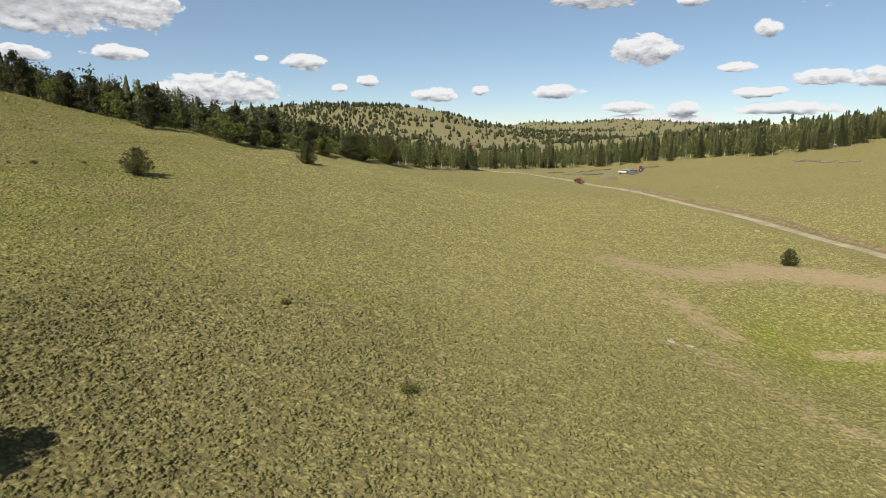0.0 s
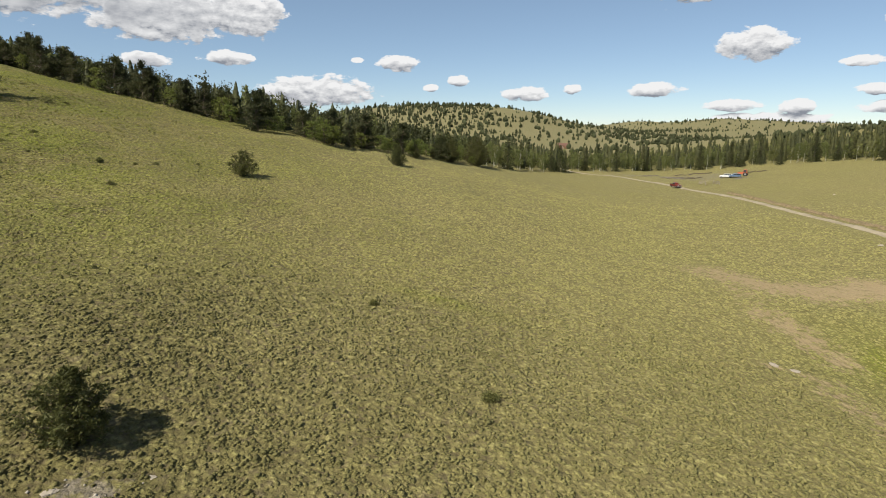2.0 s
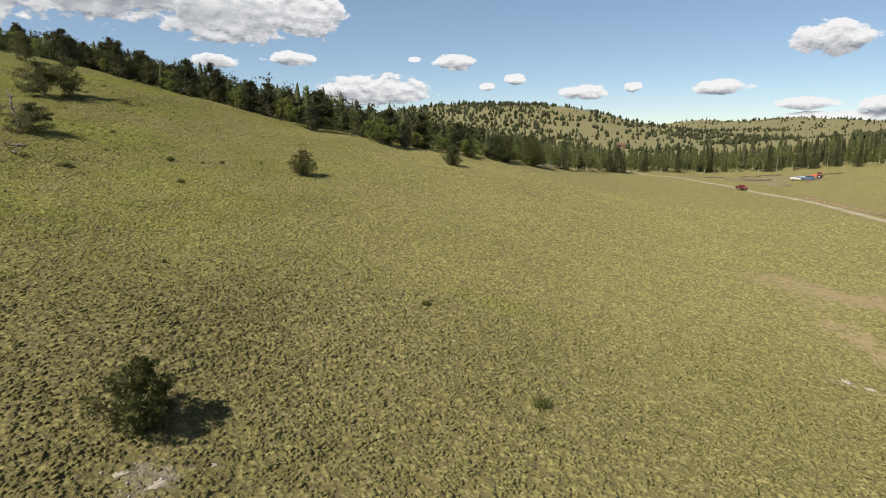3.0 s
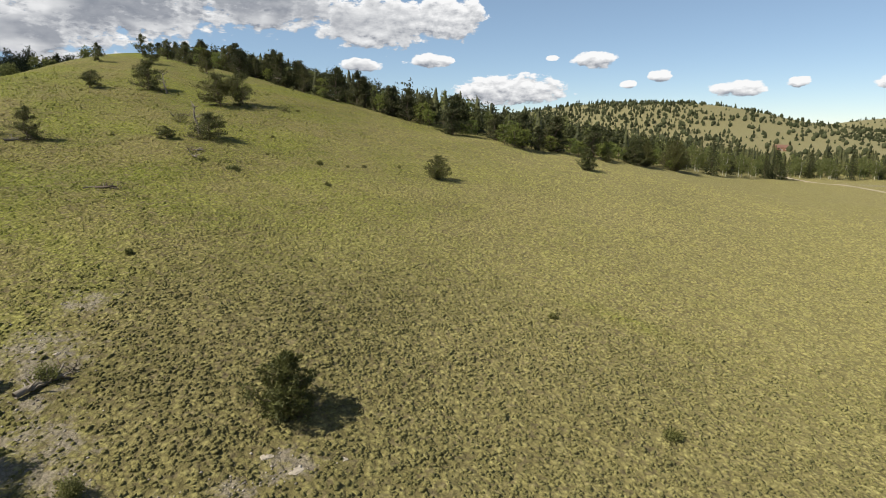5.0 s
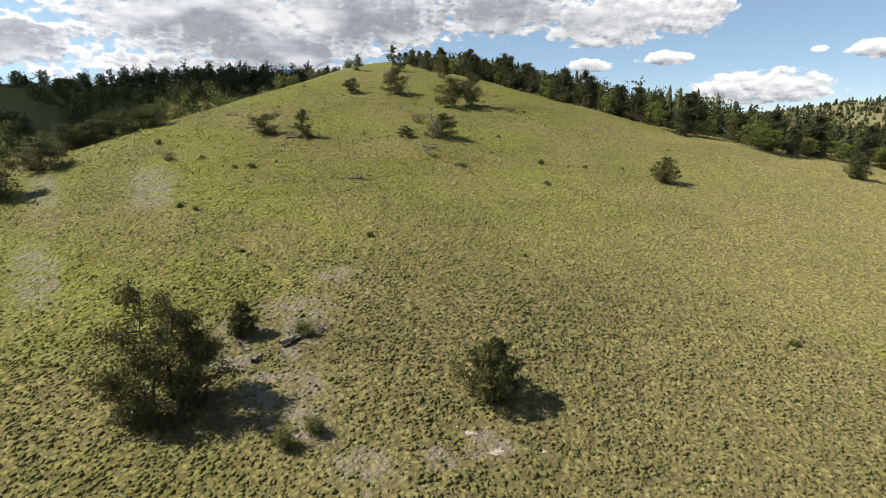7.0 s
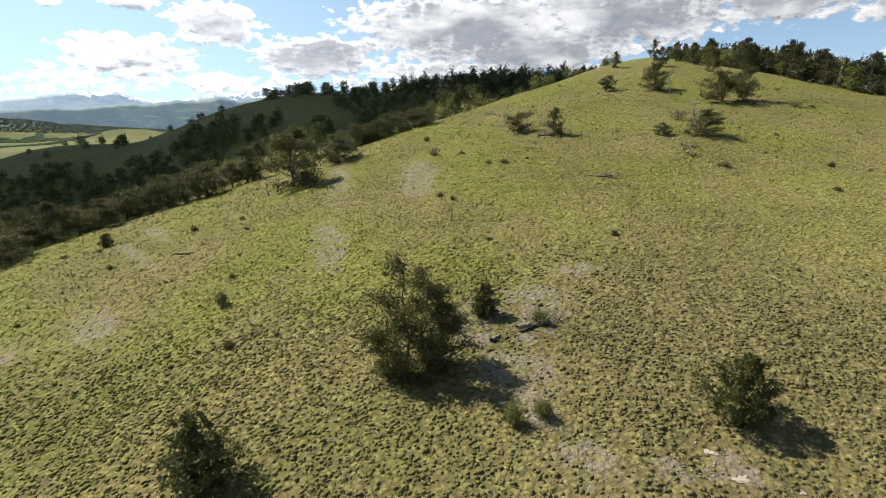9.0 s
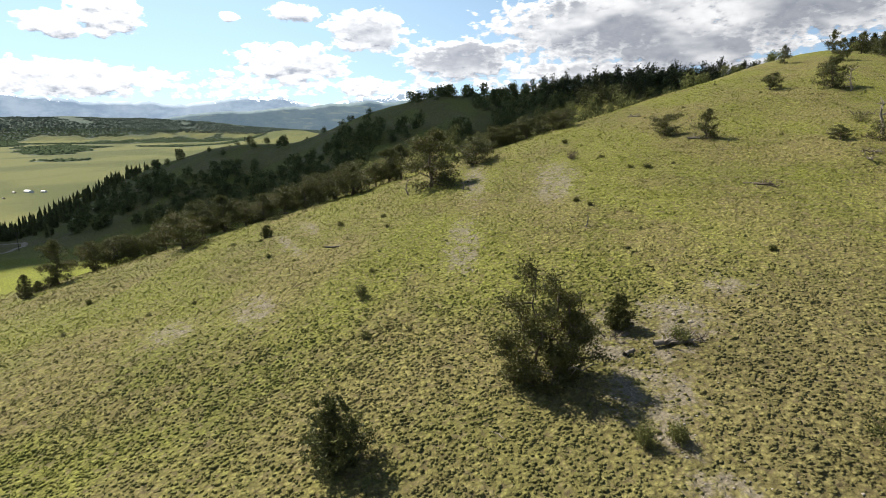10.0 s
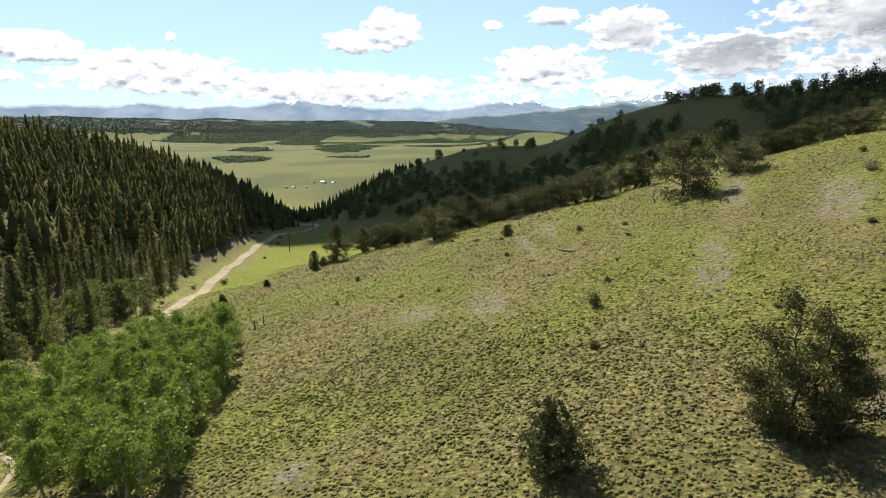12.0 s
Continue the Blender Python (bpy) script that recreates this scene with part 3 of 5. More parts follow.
DIRT_STRIPS = [(27, 85, 32, 80, 6.0, 1.05), (32, 80, 37, 79, 6.0, 1.15), (37, 79, 49, 83, 6.0, 1.2), (49, 83, 56.5, 79, 7.0, 1.35), (56.5, 79, 68, 71, 6.5, 1.35),
               (27, 81, 28, 67, 4.0, 0.7), (28, 67, 31, 58, 4.0, 1.0), (21.8, 53.2, 28.5, 50.8, 1.2, 0.9), (28.5, 50.8, 41, 47.6, 0.9, 0.7),
               (26.5, 49, 27.9, 44, 3.0, 0.85), (27.9, 44, 30, 37, 3.0, 0.85), (30, 37, 36, 33, 2.6, 0.9), (40.6, 56.4, 46.2, 55.8, 1.5, 1.3)]


def bareness(x, y):
    b = np.zeros_like(x)
    for cx, cy, sx, sy, turn in BARE_SPOTS:
        b = np.maximum(b, np.clip(1.25 * bump(x, y, cx, cy, sx, sy, turn), 0, 1))
    # dirt rim of the pond and trodden ground round it
    for ax, ay, bx, by, wide, much in DIRT_STRIPS:
        much = 1.12 * much
        t = np.clip(((x - ax) * (bx - ax) + (y - ay) * (by - ay)) / ((bx - ax) ** 2 + (by - ay) ** 2), 0, 1)
        b = np.maximum(b, much * np.exp(-(((x - ax - t * (bx - ax)) ** 2 + (y - ay - t * (by - ay)) ** 2) / wide ** 2)))
    verge = (1 - smooth(to_road(x, y), 5, 9)) * smooth((x + 65) * 0.52 - (y + 83) * 0.854, -1, 2) * smooth(-x, 45, 60)
    return np.maximum(b, 0.8 * verge)


def woods(x, y):
    """How far a place lies under trees."""
    p = (x + 65) * 0.52 - (y + 83) * 0.854
    south = smooth(p, 9, 16) * smooth(-y, 40, 60)
    return south


# thickets on the plain: place, half length, half depth, turn
THICKETS = [(-2141, -1387, 420, 112, 33), (-2587, -1978, 400, 120, 37), (-2500, -2420, 300, 190, 44), (-1728, -1552, 200, 55, 42), (-1218, -1137, 130, 66, 43),
            (-2833, -2290, 110, 300, 39), (-2339, -2598, 210, 100, 48), (-3196, -1903, 110, 480, 31), (-2352, -2917, 90, 230, 51), (-3194, -2115, 90, 430, 34),
            (-3100, -1300, 160, 420, 22), (-2500, -1000, 80, 260, 20), (-1480, -960, 40, 60, 33), (-2700, -1650, 60, 200, 31)]


def thicket(x, y):
    """Above nought where trees stand on the far plain."""
    r = np.hypot(x, y)
    lump = 0.45 * waves(x, y, 420, 82) + 0.35 * waves(x, y, 130, 83)
    cover = -1 + 0.85 * smooth(r, 2900, 3700)
    for cx, cy, sx, sy, turn in THICKETS:
        cover = np.maximum(cover, bump(x, y, cx, cy, sx, sy, turn) - 0.55)
    return np.where((r > 1150) & (r < 3760), cover + 0.5 * lump, -1)


def meadow(x, y):
    """The lush level meadow beside the road."""
    s = -0.6 * x - 0.8 * y
    return smooth(-x, 40, 90) * smooth(s, 95, 140) * smooth(-ground(x, y), 10, 15) * (1 - smooth(-x, 205, 250))


def build_ground():
    az = np.radians(np.concatenate([np.arange(-62, 172, 0.6), np.arange(172, 298, 3.0)]))
    rad = np.concatenate([[0.03, 1.5], np.geomspace(6, 4950, 330)])
    a, r = np.meshgrid(az, rad)
    x, y = -np.sin(a) * r, np.cos(a) * r
    z = ground(x, y)
    n, m = len(rad), len(az)
    i, j = np.meshgrid(np.arange(n - 1), np.arange(m), indexing="ij")
    k = (j + 1) % m
    quads = np.stack([i * m + j, (i + 1) * m + j, (i + 1) * m + k, i * m + k], -1).reshape(-1, 4)[:, ::-1]
    verts = np.stack([x, y, z], -1).reshape(-1, 3)
    me = build_mesh("ground", verts, quads)
    xf, yf = verts[:, 0], verts[:, 1]
    rr = np.hypot(xf, yf)
    give(me, "tufted", (1 - smooth(rr, 120, 205)) * (1 - smooth(np.abs((np.degrees(np.arctan2(-xf, yf)) - 56.5 + 180) % 360 - 180), 98, 102)))
    give(me, "bare", bareness(xf, yf))
    streak = 0.6 * bump(xf, yf, -8.5, 54.6, 4.5, 0.8, -6)
    give(me, "lush", np.maximum(np.maximum(meadow(xf, yf), np.maximum(bump(xf, yf, 40, 57, 7, 9, -37) * 0.6, bump(xf, yf, 36.8, 60, 1.8, 4.0, -37))), streak))
    give(me, "wood", woods(xf, yf) * (1 - smooth(rr, 400, 470)))
    give(me, "plain", smooth(rr, 450, 800) * smooth(-xf, 100, 400))
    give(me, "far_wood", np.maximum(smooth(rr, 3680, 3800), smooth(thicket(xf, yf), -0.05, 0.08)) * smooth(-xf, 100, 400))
    me.polygons.foreach_set("use_smooth", np.ones(len(quads), dtype=bool))
    me.materials.append(MAT["grassland"])
    ob = new("ground", me)
    return tagged(ob, "rolling hillside of dry green bunchgrass reaching the far plain", "ground", kind="structure")


build_ground()


def ribbon(name, line, half, lift, material, crown=0.05):
    """A strip along a line, draped over the land, with a worn crown and sunk edges."""
    d = np.gradient(line, axis=0)
    nrm = np.stack([-d[:, 1], d[:, 0]], -1) / np.hypot(d[:, 0], d[:, 1])[:, None]
    cols = np.linspace(-1, 1, 9)
    wob = 1 + 0.04 * np.sin(np.arange(len(line)) * 0.7) + 0.05 * np.sin(np.arange(len(line)) * 0.23)
    pts = line[:, None, :] + nrm[:, None, :] * (cols * half)[None, :, None] * wob[:, None, None]
    z = ground(pts[..., 0], pts[..., 1]).mean(1, keepdims=True) * 0.6 + ground(pts[..., 0], pts[..., 1]) * 0.4
    z = np.maximum(z, ground(pts[..., 0], pts[..., 1])) + lift - 0.12 * np.abs(cols) ** 4 + crown * (1 - cols ** 2) - 0.05 * np.exp(-((np.abs(cols) - 0.5) / 0.16) ** 2)
    verts = np.concatenate([pts, z[..., None]], -1).reshape(-1, 3)
    n, m = len(line), len(cols)
    i, j = np.meshgrid(np.arange(n - 1), np.arange(m - 1), indexing="ij")
    quads = np.stack([i * m + j, (i + 1) * m + j, (i + 1) * m + j + 1, i * m + j + 1], -1).reshape(-1, 4)[:, ::-1]
    me = build_mesh(name, verts, quads)
    me.polygons.foreach_set("use_smooth", np.ones(len(quads), dtype=bool))
    me.materials.append(material)
    return new(name, me)


tagged(ribbon("road", ROAD_LINE, 1.4, 0.12, MAT["dirt"]), "pale dirt road with two worn wheel tracks", "road", kind="structure")

tagged(ribbon("track", glide([(-12, -42), (-20.5, -48), (-24.5, -53), (-26, -60)], 1.5), 0.3, 0.05, MAT["dirt"]), "faint pale footworn track beside the thicket", "track", kind="structure")

d = np.gradient(ROAD_LINE, axis=0)
at = (ROAD_LINE[:, 1] > 20) & (ROAD_LINE[:, 1] < 205) & (ROAD_LINE[:, 0] > 30)
BANK_LINE = (ROAD_LINE + np.stack([-d[:, 1], d[:, 0]], -1) / np.hypot(d[:, 0], d[:, 1])[:, None] * 4.4)[at]
tagged(ribbon("bank", BANK_LINE, 1.35, 0.15, MAT["bank_soil"], 0.35), "eroded brown dirt bank above the road", "bank", kind="structure")

# ---- plants ----
def holder(name, label, category, group=""):
    ob = new(name)
    ob.empty_display_size = 0.3
    return tagged(ob, label, category, group)


def child(name, mesh, material, parent, label=""):
    mesh.materials.append(material)
    ob = new(name, mesh)
    ob.parent = parent
    return tagged(ob, label)


class Soup:
    """Triangles gathered for one mesh."""

    def __init__(self):
        self.v, self.f, self.n = [], [], 0

    def add(self, v, f):
        self.v.append(np.asarray(v, float))
        self.f.append(np.asarray(f, int) + self.n)
        self.n += len(v)

    def tube(self, points, radii, sides=6):
        p = np.asarray(points, float)
        d = np.gradient(p, axis=0)
        d /= np.linalg.norm(d, axis=1)[:, None] + 1e-9
        side = np.cross(d, np.where(np.abs(d[:, 2:3]) > 0.9, [[1.0, 0, 0]], [[0, 0, 1.0]]))
        side /= np.linalg.norm(side, axis=1)[:, None] + 1e-9
        up = np.cross(side, d)
        a = np.arange(sides) * 2 * np.pi / sides
        ring = p[:, None] + (side[:, None] * np.cos(a)[None, :, None] + up[:, None] * np.sin(a)[None, :, None]) * np.asarray(radii)[:, None, None]
        n = len(p)
        i, j = np.meshgrid(np.arange(n - 1), np.arange(sides), indexing="ij")
        k = (j + 1) % sides
        a0, a1, b0, b1 = i * sides + j, i * sides + k, (i + 1) * sides + j, (i + 1) * sides + k
        tri = np.concatenate([np.stack([a0, a1, b1], -1).reshape(-1, 3), np.stack([a0, b1, b0], -1).reshape(-1, 3)])
        verts = np.concatenate([ring.reshape(-1, 3), p[-1:]])
        tip = (n - 1) * sides
        cap = np.stack([tip + np.arange(sides), tip + (np.arange(sides) + 1) % sides, np.full(sides, n * sides)], -1)
        self.add(verts, np.concatenate([tri, cap]))

    def leaves(self, at, spread, count, size, rng, flat=0.7, slim=0.4, droop=0.0):
        """count small leaves or needle sprays round each of the places at."""
        at = np.repeat(np.asarray(at, float).reshape(-1, 3), count, 0)
        if np.ndim(spread):
            spread = np.repeat(np.asarray(spread), count)[:, None]
        m = len(at)
        off = rng.normal(size=(m, 3)) * 0.5
        off[:, 2] *= flat
        c = at + off * spread
        a = off * [1, 1, 1 / max(flat, 0.2)] + rng.normal(size=(m, 3)) * 0.6
        a[:, 2] -= droop
        a /= np.linalg.norm(a, axis=1)[:, None] + 1e-9
        b = np.cross(a, rng.normal(size=(m, 3)))
        b /= np.linalg.norm(b, axis=1)[:, None] + 1e-9
        s = size * rng.uniform(0.6, 1.35, (m, 1))
        v = np.stack([c + a * s * 0.6, c - a * s * 0.4 + b * s * slim, c - a * s * 0.4 - b * s * slim], 1).reshape(-1, 3)
        self.add(v, np.arange(m * 3).reshape(-1, 3))

    def arrays(self):
        return np.concatenate(self.v), np.concatenate(self.f)

    def mesh(self, name):
        v, f = self.arrays()
        return build_mesh(name, v, f)


def bend(a, b, rng, n=5, wander=0.1):
    t = np.linspace(0, 1, n)[:, None]
    p = np.asarray(a) * (1 - t) + np.asarray(b) * t
    p[1:-1] += rng.normal(size=(n - 2, 3)) * wander * np.linalg.norm(np.subtract(b, a))
    return p


def young_pine_parts(h, w, seed, fine):
    """A dense young pine branched to the ground, its boughs upswept and tufted. fine: how many sprays a tuft carries."""
    rng = np.random.RandomState(seed)
    wood, green = Soup(), Soup()
    lean = rng.uniform(-0.05, 0.05, 2) * h
    wood.tube(bend((0, 0, -0.3), (lean[0], lean[1], h * 0.97), rng, 6, 0.015), np.linspace(0.035 * h, 0.006 * h, 6), 7)
    tiers = int(9 + 1.2 * h)
    side = rng.uniform(0, 6.28)
    for t in np.linspace(0.03, 0.97, tiers):
        reach = 0.5 * w * min(1.0, 0.72 + 1.6 * t) * (1 - t) ** 0.66 * rng.uniform(0.85, 1.12) + 0.05 * w
        n = max(4, int(9 * (1 - 0.5 * t)))
        turn = rng.uniform(0, 6.28)
        for k in range(n):
            a = turn + k * 6.283 / n + rng.uniform(-0.3, 0.3)
            length = reach * rng.uniform(0.55, 1.3) * (1 + 0.14 * math.cos(a - side))
            root = np.array([lean[0] * t, lean[1] * t, h * t])
            mid = root + [np.cos(a) * length * 0.6, np.sin(a) * length * 0.6, length * rng.uniform(0.05, 0.25)]
            tip = root + [np.cos(a) * length, np.sin(a) * length, length * rng.uniform(0.25, 0.65)]
            wood.tube([root, mid, tip], np.array([0.010, 0.007, 0.003]) * h * (1.2 - t), 3)
            m = max(2, int(length / 0.34))
            s = np.linspace(0.25, 1.0, m)[:, None]
            line = np.where(s < 0.6, root + (mid - root) * s / 0.6, mid + (tip - mid) * (s - 0.6) / 0.4)
            green.leaves(line, 0.17 + 0.10 * length, fine, 0.15 + 0.012 * h, rng, 0.8, 0.26, -0.35)
            green.leaves(tip[None], 0.16 + 0.05 * length, fine + 6, 0.17 + 0.012 * h, rng, 1.0, 0.22, -0.5)
    return wood, green


def old_pine_parts(h, w, seed, fine, stems=2, sway=(0, 0), bare=0.16, cone=0.0, more=1.0, tops=None, leaf=0.17):
    """An old wind-shaped pine: forked stems, crooked limbs, open crown."""
    rng = np.random.RandomState(seed)
    wood, green, dead = Soup(), Soup(), []
    for s in range(stems):
        a = rng.uniform(0, 6.28) + s * 6.283 / stems
        lean = rng.uniform(0.05, 0.24) * w * (1 if stems > 1 else 0.4)
        top = np.array([np.cos(a) * lean + sway[0], np.sin(a) * lean + sway[1], h * rng.uniform(0.78, 0.97)])
        if tops:
            top = np.array(tops[s])
            lean = math.hypot(top[0], top[1])
            a = math.atan2(top[1], top[0])
        stem = bend((np.cos(a) * 0.03 * w * (stems - 1), np.sin(a) * 0.03 * w * (stems - 1), -0.3), top, rng, 8, 0.035)
        wood.tube(stem, np.linspace(0.034 * h, 0.006 * h, 8) / stems ** 0.4, 7)
        limbs = int((int(13 + h) // stems + 4) * more)
        for t in np.linspace(bare, 1.0, limbs):
            i = min(6, int(t * 7))
            root = stem[i] + (stem[i + 1] - stem[i]) * (t * 7 - i)
            b = rng.uniform(0, 6.28)
            length = 0.5 * w * (0.5 + 0.5 * top[2] / h if tops else 1.0) * (0.45 + 0.75 * np.sin(np.pi * min(1, t * 0.75 + 0.15))) * rng.uniform(0.55, 1.15)
            length *= 1 - cone * (t - 0.3)
            if t > 0.85:
                length *= 0.6
            tip = root + [np.cos(b) * length, np.sin(b) * length, length * rng.uniform(-0.15, 0.5)]
            limb = bend(root, tip, rng, 5, 0.08)
            if t < 0.4 and rng.rand() < 0.3:
                dead.append(Soup())
                dead[-1].tube(limb, np.linspace(0.010 * h, 0.002 * h, 5), 4)
                continue
            wood.tube(limb, np.linspace(0.011 * h, 0.003 * h, 5), 4)
            for u in np.linspace(0.35, 1.0, max(3, int(length / 0.55))):
                j = min(3, int(u * 4))
                p = limb[j] + (limb[j + 1] - limb[j]) * (u * 4 - j)
                for q in range(2):
                    e = p + rng.normal(size=3) * [0.24, 0.24, 0.12] * length * 0.8 + [0, 0, 0.05 * length]
                    wood.tube([p, e], [0.004 * h, 0.0015 * h], 3)
                    green.leaves([e, e * 0.6 + p * 0.4], 0.36 + 0.035 * h, fine, leaf + 0.008 * h, rng, 0.75, 0.32)
    return wood, green, dead


def spruce_parts(h, w, seed, tiers=20, per=7, fine=4):
    """A narrow spruce with drooping tiers."""
    rng = np.random.RandomState(seed)
    wood, green = Soup(), Soup()
    wood.tube([(0, 0, -0.5), (0, 0, 0.5 * h), (0.01 * h, 0, h)], [0.016 * h, 0.010 * h, 0.002 * h], 6)
    for t in np.linspace(0.08, 0.99, tiers):
        reach = 0.5 * w * (1 - t) ** 0.85 * rng.uniform(0.8, 1.12) + 0.12
        turn = rng.uniform(0, 6.28)
        for k in range(per):
            a = turn + k * 6.283 / per + rng.uniform(-0.35, 0.35)
            length = reach * rng.uniform(0.65, 1.2)
            root = np.array([0, 0, h * t])
            tip = root + [np.cos(a) * length, np.sin(a) * length, -length * rng.uniform(0.15, 0.55)]
            s = np.linspace(0.25, 1.0, max(2, int(length / 0.5)))[:, None]
            green.leaves(root * (1 - s) + tip * s, 0.22 + 0.2 * length, fine, 0.30 + 0.016 * h, rng, 0.35, 0.3, 0.35)
    return wood, green


def spruce_far(h, w, seed, tiers=8, points=9):
    """A spruce with few faces, for the depth of the woods: ragged skirts of boughs, one above the other."""
    rng = np.random.RandomState(seed)
    soup = Soup()
    for t in np.linspace(0.05, 0.90, tiers):
        reach = (0.5 * w * (1 - t) ** 0.85 + 0.10) * rng.uniform(0.85, 1.12)
        n = points if t < 0.6 else points - 2
        a = rng.uniform(0, 6.28) + np.arange(n) * 6.283 / n + rng.uniform(-0.2, 0.2, n)
        r = reach * np.where(np.arange(n) % 2, 0.62, 1.08) * rng.uniform(0.8, 1.2, n)
        rim = np.stack([np.cos(a) * r, np.sin(a) * r, h * t - 0.25 * r + rng.uniform(-0.02, 0.02, n) * h], -1)
        top = np.array([[rng.uniform(-0.05, 0.05) * w, rng.uniform(-0.05, 0.05) * w, h * min(1.0, t + 1.9 / tiers)]])
        soup.add(np.concatenate([rim, top]), np.stack([np.arange(n), (np.arange(n) + 1) % n, np.full(n, n)], -1))
    return soup.arrays()


def round_far(h, w, seed, count=120, leaf=0.12, low=0.2):
    """A round-headed pine or aspen: clumps of small leaf sprays round a short stem."""
    rng = np.random.RandomState(seed)
    soup = Soup()
    soup.tube([(0, 0, -0.4), (0, 0, h * 0.6)], [0.02 * h, 0.012 * h], 3)
    m = count // 6
    c = rng.normal(size=(m, 3))
    c /= np.linalg.norm(c, axis=1)[:, None]
    c = c * rng.uniform(0.45, 0.95, (m, 1))
    thin = 1.1 - 0.35 * (c[:, 2:3] + 1)
    c = c * [0.44 * w, 0.44 * w, 0.5 * h * (1 - low)] * np.concatenate([thin, thin, np.ones_like(thin)], 1) + [0, 0, h * (0.5 + 0.5 * low)]
    soup.leaves(c, 0.22 * w, 6, leaf * w, rng, 0.6, 0.45)
    return soup.arrays()


def dot_tree(h, w, seed, sides=5, rings=3):
    """A tree seen from a mile off: one small uneven crown down to the ground."""
    rng = np.random.RandomState(seed)
    soup = Soup()
    v = []
    for t, q in ((-0.05, 0.30), (0.28, 0.50), (0.66, 0.33))[3 - rings:]:
        a = rng.uniform(0, 6.28) + np.arange(sides) * 6.283 / sides
        q = q * w * rng.uniform(0.65, 1.3, sides)
        v.append(np.stack([np.cos(a) * q, np.sin(a) * q, h * (t + rng.uniform(-0.1, 0.1, sides) * (t > 0))], -1))
    v.append(np.array([[rng.uniform(-0.1, 0.1) * w, rng.uniform(-0.1, 0.1) * w, h]]))
    f = []
    for j in range(rings):
        for k in range(sides):
            p, q = j * sides + k, j * sides + (k + 1) % sides
            f += [(p, q, q + sides), (p, q + sides, p + sides)] if j + 1 < rings else [(p, q, rings * sides)]
    soup.add(np.concatenate(v), np.array(f))
    return soup.arrays()


def aspen_parts(h, w, seed, clumps=46, fine=22, size=0.22, point=0.0):
    rng = np.random.RandomState(seed)
    wood, green = Soup(), Soup()
    stem = bend((0, 0, -0.4), (rng.uniform(-0.1, 0.1) * h, rng.uniform(-0.1, 0.1) * h, h * 0.95), rng, 6, 0.02)
    wood.tube(stem, np.linspace(0.016 * h, 0.004 * h, 6), 6)
    c = []
    for k in range(clumps):
        t = rng.uniform(0.22, 1.0)
        reach = 0.5 * w * np.sin(np.pi * (0.12 + 0.8 * t)) ** 0.7 * rng.uniform(0.35, 1.1) * (1.25 - point * t if point else 1.0)
        a = rng.uniform(0, 6.28)
        i = min(4, int(t * 5))
        root = stem[i] + (stem[i + 1] - stem[i]) * (t * 5 - i) * 0.98
        tip = root + [np.cos(a) * reach, np.sin(a) * reach, reach * 0.45]
        if k % 2 == 0:
            wood.tube([root, tip], [0.005 * h, 0.001 * h], 3)
        c.append(tip)
    green.leaves(c, 0.32 + 0.07 * w, fine, size, rng, 0.85, 0.5)
    return wood, green


def bush_parts(h, w, seed, fine=7, size=0.14):
    rng = np.random.RandomState(seed)
    wood, green = Soup(), Soup()
    c = []
    for k in range(26):
        a, lean = rng.uniform(0, 6.28), rng.uniform(0.1, 1.0) ** 0.7
        tip = np.array([np.cos(a) * lean * 0.45 * w, np.sin(a) * lean * 0.45 * w, h * rng.uniform(0.55, 0.95) * (1.08 - 0.45 * lean)])
        wood.tube(bend((0.05 * np.cos(a), 0.05 * np.sin(a), -0.1), tip, rng, 3, 0.08), [0.014, 0.010, 0.005], 3)
        c += [tip, tip * 0.75, tip * 0.5]
    green.leaves(c, 0.14 + 0.12 * w, fine, size, rng, 0.9, 0.25)
    return wood, green


def set_at(ob, x, y, turn=0.0, size=1.0, sink=0.05):
    ob.matrix_basis = spot(x, y, turn, size, sink)


def spot(x, y, turn=0.0, size=1.0, sink=0.05):
    return pose(x, y, float(ground(x, y)) - sink, 0, 0, turn) @ Matrix.Scale(size, 4)


def plant(name, label, category, parts, group=""):
    ob = holder(name, label, category, group)
    for part_name, soup, material in parts:
        if isinstance(soup, list):
            for one in soup:
                child(part_name, one.mesh(part_name), MAT[material], ob, "bare grey dead limb")
        elif soup.v:
            child(part_name, soup.mesh(part_name), MAT[material], ob)
    return ob


PINE_LABELS = ["dense young pine branched to the ground on open grass", "small dark green pine casting shade on the slope"]
for k, (x, y, h, w) in enumerate(YOUNG_PINES):
    near = math.hypot(x, y) < 60
    wood, green = young_pine_parts(h, w * 1.05, 20 + k, 20 if near else 14)
    tree = plant("young_pine", PINE_LABELS[0] if h > 3 else PINE_LABELS[1], "pine tree",
                 [("trunk", wood, "bark"), ("crown", green, "pine_needles")], "young pines on the grass")
    set_at(tree, x, y, 0)

for x, y, h, w in GREAT_PINE:
    wood, green, dead = old_pine_parts(h, w * 0.60, 12, 24, 8, (0, 0), 0.10, 0.2, 1.9,
                                       [(0.3, -1.0, 8.6), (-0.3, 0.5, 7.6), (-0.4, -2.2, 5.8), (0.6, 1.4, 6.4), (0.5, 2.3, 5.2), (-1.0, 2.9, 4.0), (1.0, -2.9, 3.6), (2.0, 0.6, 3.4)], 0.11)
    tree = plant("old_pine", "broad old pine with crooked stems and bare lower limbs", "pine tree",
                 [("trunk", wood, "bark"), ("crown", green, "pine_needles"), ("dead_limb", dead, "dead_wood")], "old pines")
    tree.matrix_basis = spot(x, y) @ Matrix.Diagonal((1, 1, 1, 1))

